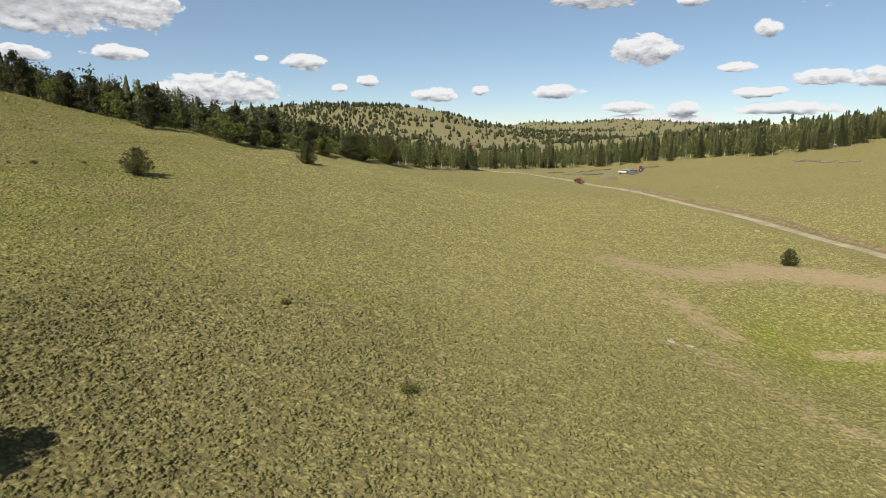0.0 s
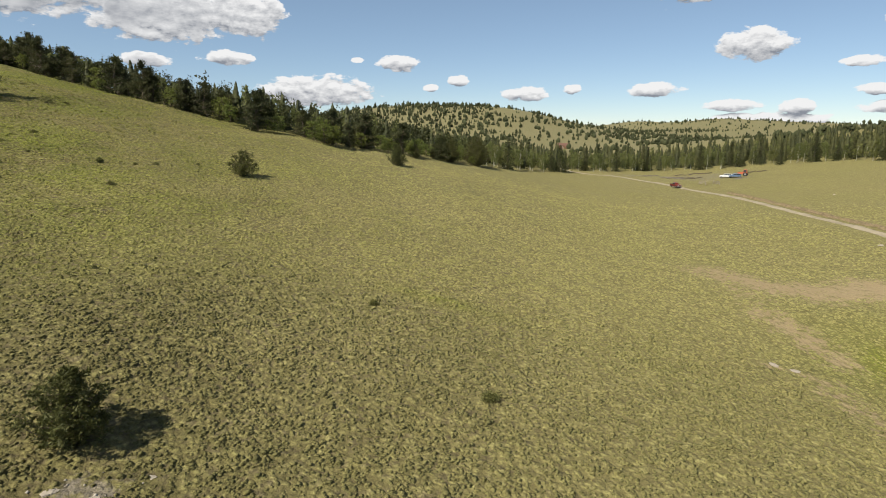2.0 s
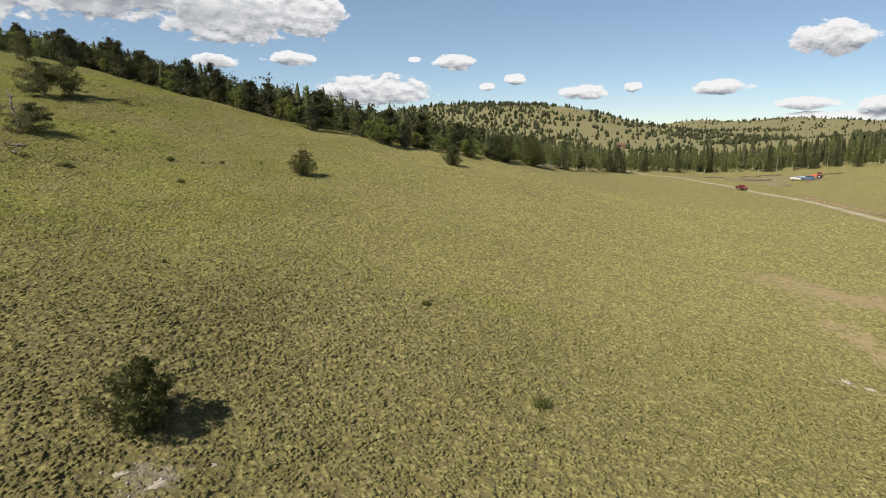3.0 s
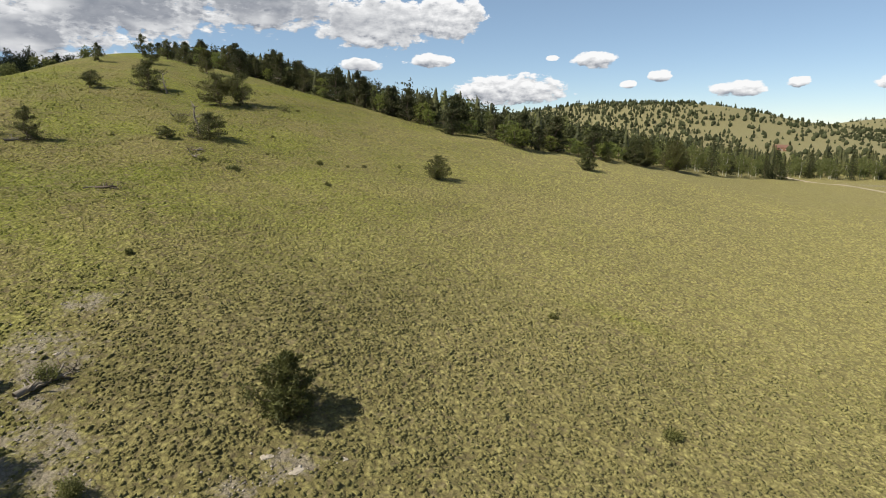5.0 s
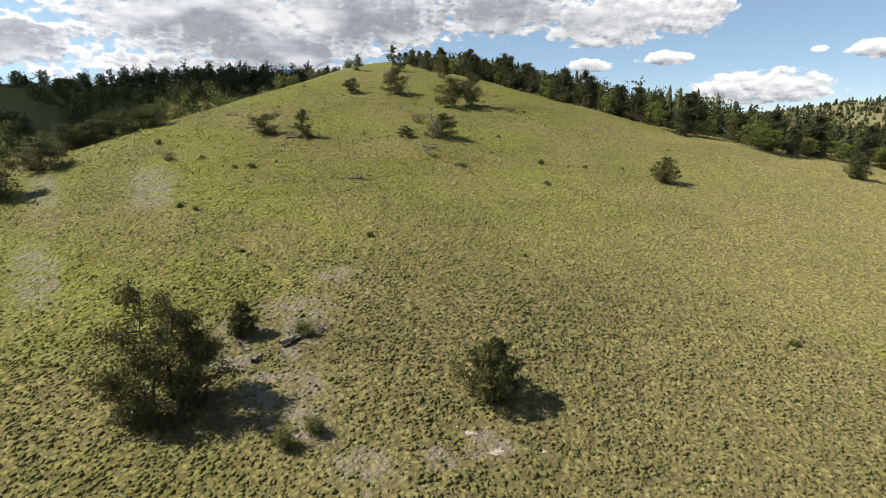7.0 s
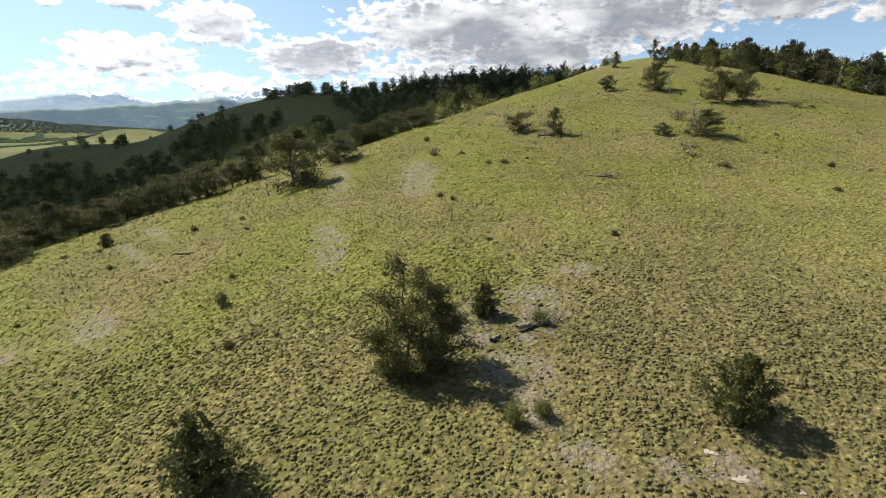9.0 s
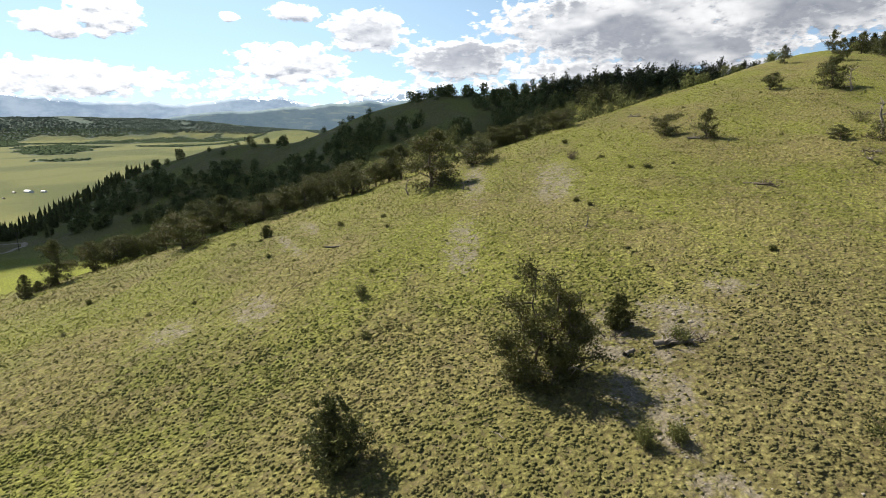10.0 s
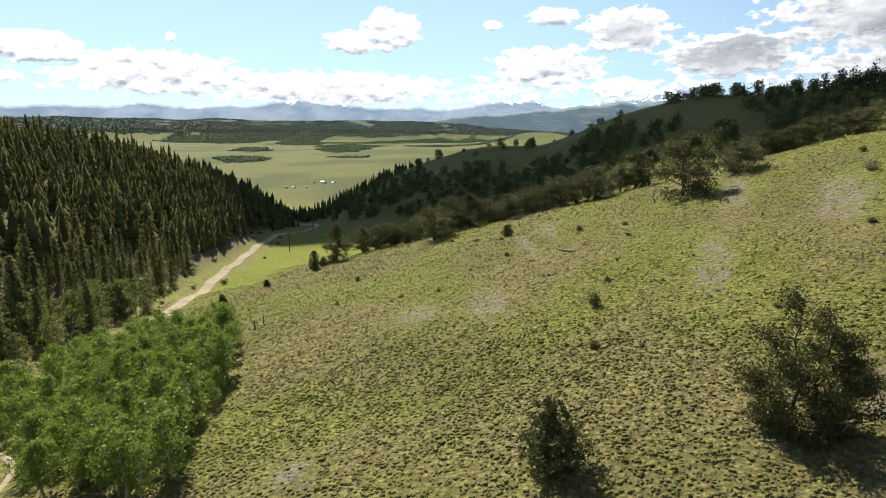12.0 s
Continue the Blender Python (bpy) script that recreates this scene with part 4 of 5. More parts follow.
OLD_MADE = []
for k in range(5):
    wood, green, dead = old_pine_parts(7.0, 6.6, 50 + k, 14, 1 + k % 3, (0, 0), 0.08, (0.0, 0.9, 0.3, 0.8, 0.1)[k], 1.4)
    OLD_MADE.append((wood, green, dead))
first = {}
for k, (x, y, h, w) in enumerate(SPUR_PINES + SHOULDER_PINES + EDGE_PINES):
    v = (1, 3)[k % 2] if h > 1.3 * w or h > 8.5 else (0, 2, 4)[k % 3]
    m = pose(x, y, float(ground(x, y)) - 0.05, 0, 0, k * 77) @ Matrix.Diagonal((w / 6.4, w / 6.4, h / 7.0, 1))
    if v not in first:
        wood, green, dead = OLD_MADE[v]
        first[v] = plant("old_pine", "weathered open-crowned pine on the grassy spur", "pine tree",
                         [("trunk", wood, "bark"), ("crown", green, "pine_needles"), ("dead_limb", dead, "dead_wood")], "old pines")
        first[v].matrix_basis = m
    else:
        tree = copy_thing(first[v], pose(0, 0, 0))
        tree.matrix_basis = m

for k, (x, y, h, w) in enumerate(BUSHES):
    near = math.hypot(x, y) < 65
    wood, green = bush_parts(h, w, 90 + k, 22 if near else 8, 0.13 if near else 0.2)
    grey = k == 5
    bush = plant("bush", "grey leafless brush on the slope" if grey else "low olive-green bush on dry grass", "bush",
                 [("stems", wood, "bark"), ("foliage", green, "sage_twigs" if grey else "brush_leaves")], "bushes on the slope")
    set_at(bush, x, y, 0)


def inside(poly, x, y):
    p = np.asarray(poly, float)
    q = np.roll(p, -1, 0)
    hit = np.zeros(np.shape(x), bool)
    for (ax, ay), (bx, by) in zip(p, q):
        hit ^= ((ay > y) != (by > y)) & (x < (bx - ax) * (y - ay) / (by - ay + 1e-12) + ax)
    return hit


def scatter(box, gap, seed):
    """Places on a shaken grid, gap metres apart."""
    rng = np.random.RandomState(seed)
    x, y = np.meshgrid(np.arange(box[0], box[2], gap), np.arange(box[1], box[3], gap))
    x = x + rng.uniform(-0.48, 0.48, x.shape) * gap
    y = y + rng.uniform(-0.48, 0.48, y.shape) * gap
    return x.ravel(), y.ravel()


def copies(made, places, low, high, seed):
    """Spread copies of the made things over the places; the first ones stand there themselves."""
    rng = np.random.RandomState(seed)
    used = set()
    for k, (x, y) in enumerate(places):
        v = rng.randint(len(made))
        s = rng.uniform(low, high)
        m = pose(x, y, float(ground(x, y)) - 0.1, 0, 0, rng.uniform(0, 360)) @ Matrix.Diagonal((s * rng.uniform(0.9, 1.12),) * 2 + (s, 1))
        if v in used:
            tree = copy_thing(made[v], pose(0, 0, 0))
            tree.matrix_basis = m
        else:
            used.add(v)
            made[v].matrix_basis = m
    for v in range(len(made)):
        if v not in used:
            made[v].matrix_basis = spot(*places[0])


def forest(name, label, places, makers, low, high, seed, material):
    """Many simple trees joined, for woods too deep to count."""
    rng = np.random.RandomState(seed)
    x, y = np.asarray(places, float).T
    z = ground(x, y)
    soup = Soup()
    kinds = rng.randint(len(makers), size=len(x))
    for k, (v, f) in enumerate(makers):
        at = np.nonzero(kinds == k)[0]
        if not len(at):
            continue
        s = rng.uniform(low, high, len(at))
        t = rng.uniform(0, 6.283, len(at))
        c, d = np.cos(t), np.sin(t)
        vx = v[None, :, 0] * c[:, None] - v[None, :, 1] * d[:, None]
        vy = v[None, :, 0] * d[:, None] + v[None, :, 1] * c[:, None]
        full = np.stack([vx * s[:, None] + x[at, None], vy * s[:, None] + y[at, None], v[None, :, 2] * (s * rng.uniform(0.9, 1.15, len(at)))[:, None] + z[at, None]], -1)
        faces = f[None] + (np.arange(len(at)) * len(v))[:, None, None]
        soup.add(full.reshape(-1, 3), faces.reshape(-1, 3))
    me = soup.mesh(name)
    me.materials.append(MAT[material])
    return tagged(new(name, me), label, "forest", kind="stuff")


SPRUCE_FAR = [spruce_far(11.5, 4.6, 1), spruce_far(13, 4.8, 2, 9), spruce_far(9.5, 4.6, 3, 7), spruce_far(12, 4.0, 4), spruce_far(10.5, 4.2, 5)]
MEADOW_SPRUCE = [spruce_far(12, 4.8, 61, 9, 11), spruce_far(13, 5.2, 62, 9, 11), spruce_far(10, 5.0, 63, 8, 11)]
FIR_FAR = [spruce_far(10, 4.8, 15, 9, 11), round_far(9.0, 5.4, 16, 260, 0.12, 0.0), round_far(9.5, 6.0, 17, 260, 0.12, 0.05), round_far(10, 5.4, 18, 260, 0.12, 0.0)]
ROUND_FAR = [round_far(9, 5.0, 5, 200), round_far(8, 5.2, 6, 200), round_far(10, 4.6, 7, 200)]
RIDGE_FAR = [round_far(6.6, 7.4, 25, 260, 0.11, -0.1), round_far(5.8, 7.4, 26, 260, 0.11, -0.15), round_far(7.8, 7.0, 27, 260, 0.11, -0.1)]
BLOB_FAR = [dot_tree(8, 6.0, 8), dot_tree(7, 6.4, 9), dot_tree(9.5, 5.4, 10)]


def keep(x, y, mask):
    return list(zip(x[mask].tolist(), y[mask].tolist()))


# spruce woods across the road
x, y = scatter((-420, -430, 40, -40), 4.5, 11)
p = (x + 65) * 0.52 - (y + 83) * 0.854
r = np.hypot(x, y)
ok = (to_road(x, y) > 8.5) & (p > 9) & (y < -60) & (np.degrees(np.arctan2(-x, y)) % 360 < 172) & (r < 440) & (p < 150)
front = ok & (r < 180) & (p < 30)
made = []
for k in range(4):
    wood, green = spruce_parts(11.0, 4.4, 200 + k, 20, 7, 4)
    made.append(plant("spruce", "tall narrow dark green spruce in dense woods", "spruce tree", [("trunk", wood, "bark"), ("crown", green, "spruce_needles")], "spruces by the road"))
places = keep(x, y, front)
copies(made, places, 0.5, 1.15, 12)
forest("spruce_forest", "dense dark spruce forest covering the facing hillside", keep(x, y, ok & ~front), SPRUCE_FAR, 0.55, 1.25, 13, "spruce_needles")

# aspen thicket in the draw
GROVE = [(-22, -32.5), (-38, -41.5), (-52, -53), (-57, -66), (-52, -76), (-36, -70), (-28, -64), (-25.5, -53), (-21, -45)]
x, y = scatter((-70, -110, -5, -30), 2.0, 21)
ok = inside(GROVE, x, y) & (to_road(x, y) > 3)
made = []
for k in range(4):
    wood, green = aspen_parts(5.8, 2.7, 300 + k, 60, 22, 0.20, 0.5)
    made.append(plant("aspen", "young bright green aspen in a thicket", "aspen tree", [("trunk", wood, "aspen_bark"), ("crown", green, "aspen_leaves")], "aspens in the draw"))
copies(made, keep(x, y, ok), 0.45, 0.98, 22)
x, y = scatter((-70, -125, -20, -80), 4.0, 23)
p = (x + 65) * 0.52 - (y + 83) * 0.854
ok = (to_road(x, y) > 4.5) & (p > 3) & (p < 17) & (x > -74)
made = []
for k in range(2):
    wood, green = aspen_parts(6.5, 4.0, 320 + k, 40, 18, 0.3)
    made.append(plant("aspen", "grey-green aspen at the edge of the spruces", "aspen tree", [("trunk", wood, "aspen_bark"), ("crown", green, "edge_aspen")], "aspens by the road"))
copies(made, keep(x, y, ok), 0.7, 1.1, 24)

# woods on the north shoulder of the spur and round the head of the valley
EDGE_LINE = glide([(-240, 165), (-172, 146), (-140, 140), (-104, 138), (-78, 134), (-62, 136), (-50, 148), (-38, 176), (-20, 212), (2, 262), (34, 302), (66, 312), (100, 300), (124, 292), (150, 262), (176, 254), (205, 262), (260, 250)], 4.0)


def past_edge(x, y):
    """Metres behind the edge of the northern woods."""
    best, depth = np.full(np.shape(x), 1e9), np.zeros(np.shape(x))
    d = np.gradient(EDGE_LINE, axis=0)
    for a, t in zip(EDGE_LINE, d):
        q = (x - a[0]) ** 2 + (y - a[1]) ** 2
        side = np.sign(t[0] * (y - a[1]) - t[1] * (x - a[0]))
        depth = np.where(q < best, np.sqrt(q) * side, depth)
        best = np.minimum(best, q)
    return depth


x, y = scatter((-260, 125, 330, 430), 5.0, 31)
depth = past_edge(x, y)
ok = (depth > 0) & (depth < np.where(x < -15, 55, 85)) & (to_road(x, y) > 5)
rng = np.random.RandomState(32)
pick = rng.rand(len(x))
east = x > -20
middle = (x > -30) & (x < 78)
front = ok & (depth < 11)
made = []
for k in range(5):
    if k < 2:
        wood, green = spruce_parts(11.5, 4.6 + k, 400 + k, 18, 7, 4)
        dead = []
    else:
        wood, green, dead = old_pine_parts(10.0, 5.6, 404 + k, 9, 1 + (k == 3), (0.2 * k - 0.6, 0.3), 0.06, 0.75, 1.5, None, 0.26)
    made.append(plant("conifer", "dark conifer standing at the edge of the woods", "conifer tree",
                      [("trunk", wood, "bark"), ("crown", green, "far_pine"), ("dead_limb", dead, "dead_wood")], "conifers at the wood's edge"))
single = [(148.6, 262.8), (172, 256), (186, 262), (164, 258), (196, 268), (130, 286), (118, 292)]
dark = front & (pick < np.where(middle, 0.16, 0.48))
copies(made[2:], keep(x, y, dark & ~east), 0.55, 1.2, 33)
extra = made[:2]
wood, green = spruce_parts(11.0, 5.6, 450, 18, 7, 4)
extra.append(plant("conifer", "pointed dark spruce at the edge of the meadow", "conifer tree", [("trunk", wood, "bark"), ("crown", green, "far_pine")], "conifers at the wood's edge"))
copies(extra, keep(x, y, dark & east) + single, 0.65, 1.3, 38)
leafy = front & (pick > np.where(middle, 0.2, 0.58))
made = []
for k in range(3):
    wood, green = aspen_parts(9.0, 2.9, 420 + k, 44, 14, 0.40)
    made.append(plant("aspen", "slender pale-stemmed aspen at the edge of the woods", "aspen tree", [("trunk", wood, "aspen_bark"), ("crown", green, "aspen_olive")], "aspens at the wood's edge"))
copies(made, keep(x, y, leafy & east), 0.6, 1.05, 34)
made = []
for k in range(3):
    wood, green = aspen_parts(5.5, 4.2, 430 + k, 44, 14, 0.36)
    made.append(plant("aspen", "bushy bright green young aspen below dark conifers", "aspen tree", [("trunk", wood, "bark"), ("crown", green, "edge_aspen")], "aspens at the wood's edge"))
copies(made, keep(x, y, leafy & ~east), 0.55, 1.2, 37)
deep = ok & ~front & (pick < np.where(middle & (depth < 40), 0.25, 0.72))
forest("spruce_wood", "pointed dark spruces beyond the meadow", keep(x, y, deep & east), MEADOW_SPRUCE, 0.6, 1.0, 39, "far_pine")
forest("conifer_wood", "dark mixed conifer wood over the shoulder of the hill", keep(x, y, deep & ~east), FIR_FAR, 0.7, 1.1, 35, "far_pine")
forest("aspen_wood", "pale green aspens among dark conifers", keep(x, y, ok & ~front & (pick > np.where(middle & (depth < 40), 0.3, 0.8))), ROUND_FAR, 0.75, 1.05, 36, "aspen_olive")

# pines along the second ridge and in the gully
x, y = scatter((-460, -260, -130, 190), 6.6, 41)
v = np.maximum(140 - y, 0)
off = x - (-262 - 0.38 * v)
rng = np.random.RandomState(42)
lump = waves(x, y, 70, 43)
q = -x - (124 + 0.0022 * np.maximum(y + 60, 0) ** 2)
ok = (q > 4) & (off < 125) & (((np.abs(off) < 17) & (rng.rand(len(x)) < np.where(y > -12, 1.0, 0.10))) | ((off > np.where(y > 20, -40, 14)) & (lump > np.where(y > 20, -0.3, 0.48 - 0.95 * smooth(off, 38, 84)))) | ((q < 45) & (lump > -0.35)) | (rng.rand(len(x)) < 0.03)) & (to_road(x, y) > 9)
ok &= (ground(x, y) > -26) | ((y < -150) & (x < -300))
forest("ridge_pines", "scattered dark pines along the shaded ridge and gully", keep(x, y, ok), RIDGE_FAR, 0.5, 1.0, 44, "spruce_needles")

x, y = scatter((-330, 50, -200, 185), 5.6, 46)
q = -x - (124 + 0.0022 * np.maximum(y + 60, 0) ** 2)
ok = (q > 20) & (np.abs(x + 264) < 30) & (y + 0.25 * x < 112) & (past_edge(x, y) < 0) & (y > 55 + 12 * waves(x, y, 40, 47))
forest("conifer_stand", "tall dark conifers crowding the crest behind the spur", keep(x, y, ok), FIR_FAR[1:], 0.55, 1.0, 48, "far_pine")
x, y = scatter((-420, -290, -262, -188), 6.0, 49)
ok = (to_road(x, y) > 9) & (waves(x, y, 45, 45) > -0.5) & (np.hypot(x + 296, y + 246) > 12)
forest("conifer_stand", "dark conifers closing the mouth of the valley", keep(x, y, ok), SPRUCE_FAR, 0.35, 0.68, 50, "spruce_needles")

# trees over the far northern hills
x, y = scatter((-620, 430, 900, 1800), 7.2, 51)
r = np.hypot(x, y)
bearing = np.degrees(np.arctan2(-x, y))
rng = np.random.RandomState(52)
x, y = x + rng.normal(0, 5.0, len(x)), y + rng.normal(0, 5.0, len(x))
steep = waves(x, y, 190, 53) * 0.75 + waves(x, y, 60, 55) * 0.45 + waves(x, y, 27, 57) * 0.6 + 0.05 + 0.95 * smooth(-x, -60, 140)
ok = (bearing > -45) & (bearing < 42) & (past_edge(x, y) > 80) & (rng.rand(len(x)) < np.clip(0.06 + 0.75 * steep, 0.05, 0.95)) & ((r < 1350) | (rng.rand(len(x)) < 0.35))
forest("hill_pines", "pines dotted thickly over the far hills", keep(x, y, ok), BLOB_FAR, 0.26, 0.86, 54, "hazed_pine")

# brush along the road verge
x, y = scatter((-220, -190, -50, -85), 4.5, 61)
d = to_road(x, y)
p = (x + 65) * 0.52 - (y + 83) * 0.854
rng = np.random.RandomState(62)
ok = (d > 3.0) & (d < 8.5) & (p > 0) & (rng.rand(len(x)) < 0.4)
made = []
for k in range(2):
    wood, green = bush_parts(1.3, 1.7, 640 + k, 6, 0.2)
    made.append(plant("bush", "small green bush on the gravelly road verge", "bush", [("stems", wood, "bark"), ("foliage", green, "brush_leaves")], "bushes by the road"))
copies(made, keep(x, y, ok), 0.5, 1.2, 63)

# small shrubs dotted over the upper slope
x, y = scatter((-150, -60, 10, 130), 11.0, 71)
r, bearing = np.hypot(x, y), np.degrees(np.arctan2(-x, y))
rng = np.random.RandomState(72)
q = -x - (124 + 0.0022 * np.maximum(y + 60, 0) ** 2)
ok = (r > 42) & (r < 165) & (bearing > 30) & (bearing < 128) & (q < -3) & (rng.rand(len(x)) < 0.40) & (past_edge(x, y) < -8)
made = []
for k in range(3):
    wood, green = bush_parts(0.55, 0.8, 660 + k, 4, 0.13)
    made.append(plant("shrub", "tiny dark green shrub among the bunchgrass", "bush", [("stems", wood, "bark"), ("foliage", green, "brush_leaves" if k else "pine_needles")], "shrubs on the slope"))
copies(made, keep(x, y, ok), 0.45, 1.25, 73)

# ---- the far distance ----
def range_of_hills(name, radius, depth, bearings, height, rough, seed, material, label):
    """A long range far off: a strip of land that rises to a broken crest and falls behind it."""
    az = np.radians(np.arange(bearings[0], bearings[1], 0.2))
    rows = np.linspace(0, 1, 14)
    a, t = np.meshgrid(az, rows)
    deg = np.degrees(a)
    crest = height(np.degrees(az)) * (1 + rough * (waves(np.degrees(az) * 10, 0 * az, 55, seed) * 0.6 + waves(np.degrees(az) * 10, 0 * az, 17, seed + 1) * 0.3))
    fold = (0.07 if rough > 0.15 else 0.02) * waves(deg * 10, t * 60, 40, seed + 2) * np.sin(np.pi * np.clip(t * 1.25, 0, 1))
    z = -40 + (crest[None, :] + 40) * np.clip(np.where(t < 0.8, (t / 0.8) ** 1.15 + fold, 1 - 0.6 * (t - 0.8) / 0.2), 0, 1)
    r = radius + depth * t
    verts = np.stack([-np.sin(a) * r, np.cos(a) * r, z], -1).reshape(-1, 3)
    n, m = len(rows), len(az)
    i, j = np.meshgrid(np.arange(n - 1), np.arange(m - 1), indexing="ij")
    quads = np.stack([i * m + j, (i + 1) * m + j, (i + 1) * m + j + 1, i * m + j + 1], -1).reshape(-1, 4)[:, ::-1]
    me = build_mesh(name, verts, quads)
    me.polygons.foreach_set("use_smooth", np.ones(len(quads), dtype=bool))
    me.materials.append(MAT[material])
    return tagged(new(name, me), label, "mountains", kind="structure")


def peaks(b):
    """Elevation in degrees of the snowy range along its bearings."""
    up = 2.3 + 0.35 * np.exp(-((b - 139) / 6.0) ** 2) + 1.05 * np.exp(-((b - 127) / 4.6) ** 2) + 0.5 * np.exp(-((b - 118) / 3.0) ** 2)
    return up + 1.2 * np.exp(-((b - 106.5) / 5.5) ** 2) + 2.0 * np.exp(-((b - 93) / np.where(b > 93, 4.8, 9.0)) ** 2)


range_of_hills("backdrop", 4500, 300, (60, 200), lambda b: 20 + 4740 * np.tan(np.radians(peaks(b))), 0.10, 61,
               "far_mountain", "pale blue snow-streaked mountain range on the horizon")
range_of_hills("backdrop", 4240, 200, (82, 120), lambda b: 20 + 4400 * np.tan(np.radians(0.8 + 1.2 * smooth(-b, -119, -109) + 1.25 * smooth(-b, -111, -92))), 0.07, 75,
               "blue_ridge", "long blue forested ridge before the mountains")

x, y = scatter((-3900, -3600, -500, 100), 13.0, 81)
r = np.hypot(x, y)
bearing = np.degrees(np.arctan2(-x, y)) % 360
ok = (bearing > 92) & (bearing < 165) & (thicket(x, y) > 0)
WIDE = [dot_tree(5, 17, 84, 4, 2), dot_tree(4.5, 19, 85, 4, 2), dot_tree(7, 14, 87, 4, 2)]
forest("plain_thickets", "dark thickets of trees spread over the far plain", keep(x, y, ok), WIDE, 0.6, 1.1, 86, "hazed_aspen")
x, y = scatter((-4150, -4150, -700, 600), 15.0, 88)
r = np.hypot(x, y)
bearing = np.degrees(np.arctan2(-x, y)) % 360
ok = (bearing > 84) & (bearing < 166) & (r > 3690) & (r < 4130) & (waves(x, y, 420, 89) + 0.6 * waves(x, y, 150, 90) > -0.75)
forest("ridge_forest", "dark forest covering the long ridge behind the plain", keep(x, y, ok), WIDE, 0.7, 1.2, 92, "hazed_forest")


def cloud_bank():
    """A cumulus overhead, out towards the sun, whose shade lies on the second ridge."""
    rng = np.random.RandomState(91)
    bm = bmesh.new()
    for k in range(150):
        a, q = rng.uniform(0, 6.283), rng.uniform(0, 1) ** 0.5
        u, v = np.cos(a) * q, np.sin(a) * q
        s = rng.uniform(26, 52) * (1.15 - 0.4 * q)
        m = Matrix.Translation((u * 118, v * 390, rng.uniform(-6, 18))) @ Matrix.Diagonal((s, s * 1.2, s * 0.62, 1))
        bmesh.ops.create_icosphere(bm, subdivisions=2, radius=1.0, matrix=m)
    for vert in bm.verts:
        vert.co += Vector(noise.noise_vector(vert.co * 0.03)) * 9
    me = bpy.data.meshes.new("cloud")
    bm.to_mesh(me)
    bm.free()
    me.polygons.foreach_set("use_smooth", np.ones(len(me.polygons), dtype=bool))
    me.materials.append(MAT["cloud_white"])
    ob = new("cloud", me)
    up = 900.0
    ob.matrix_basis = pose(SHADE[0] + sun_way.x / sun_way.z * up, SHADE[1] + sun_way.y / sun_way.z * up, up + 10, 0, 0, SHADE[2])
    return tagged(ob, "white cumulus cloud drifting over the ridge", "cloud", kind="structure")


SHADE = (-345, -55, 0)
cloud_bank()

# ---- things ----
def box_bm(bm, size, at, bevel=0.02):
    """A box with eased edges, added to bm."""
    made = bmesh.ops.create_cube(bm, size=1.0, matrix=Matrix.Translation(at) @ Matrix.Diagonal((*size, 1)))
    if bevel:
        edges = list({e for v in made["verts"] for e in v.link_edges})
        bmesh.ops.bevel(bm, geom=edges, offset=bevel, segments=2, affect="EDGES")


def part(name, bm, material, parent, label=""):
    me = bpy.data.meshes.new(name)
    bm.to_mesh(me)
    bm.free()
    me.materials.append(MAT[material])
    ob = new(name, me)
    ob.parent = parent
    return tagged(ob, label)


def soup_part(name, soup, material, parent, label=""):
    return child(name, soup.mesh(name), MAT[material], parent, label)


def disc_bm(radius, width):
    bm = bmesh.new()
    bmesh.ops.create_cone(bm, segments=18, radius1=radius, radius2=radius, depth=width, cap_ends=True, matrix=pose(0, 0, 0, 90, 0, 0))
    bmesh.ops.bevel(bm, geom=[e for e in bm.edges if abs(e.verts[0].co.y - e.verts[1].co.y) < 1e-6], offset=radius * 0.12, segments=2, affect="EDGES")
    return bm


def profile_bm(points, width, taper=0.0):
    """A side view drawn out to a width; its upper part drawn in by taper."""
    bm = bmesh.new()
    top = max(z for _, z in points)
    low = min(z for _, z in points)
    rings = []
    for side in (-1, 1):
        rings.append([bm.verts.new((x, side * (width / 2 - taper * (z - low) / (top - low)), z)) for x, z in points])
    bm.faces.new(rings[0])
    bm.faces.new(rings[1][::-1])
    n = len(points)
    for i in range(n):
        bm.faces.new((rings[0][i], rings[1][i], rings[1][(i + 1) % n], rings[0][(i + 1) % n]))
    bmesh.ops.recalc_face_normals(bm, faces=bm.faces)
    bmesh.ops.bevel(bm, geom=list(bm.edges), offset=0.04, segments=2, affect="EDGES")
    return bm


def wheel(car, x, y, radius):
    hub = new("wheel")
    hub.parent = car
    hub.matrix_basis = pose(x, y, radius)
    part("tyre", disc_bm(radius, 0.26), "tyre_rubber", hub)
    part("rim", disc_bm(radius * 0.55, 0.28), "steel", hub, "steel rim")


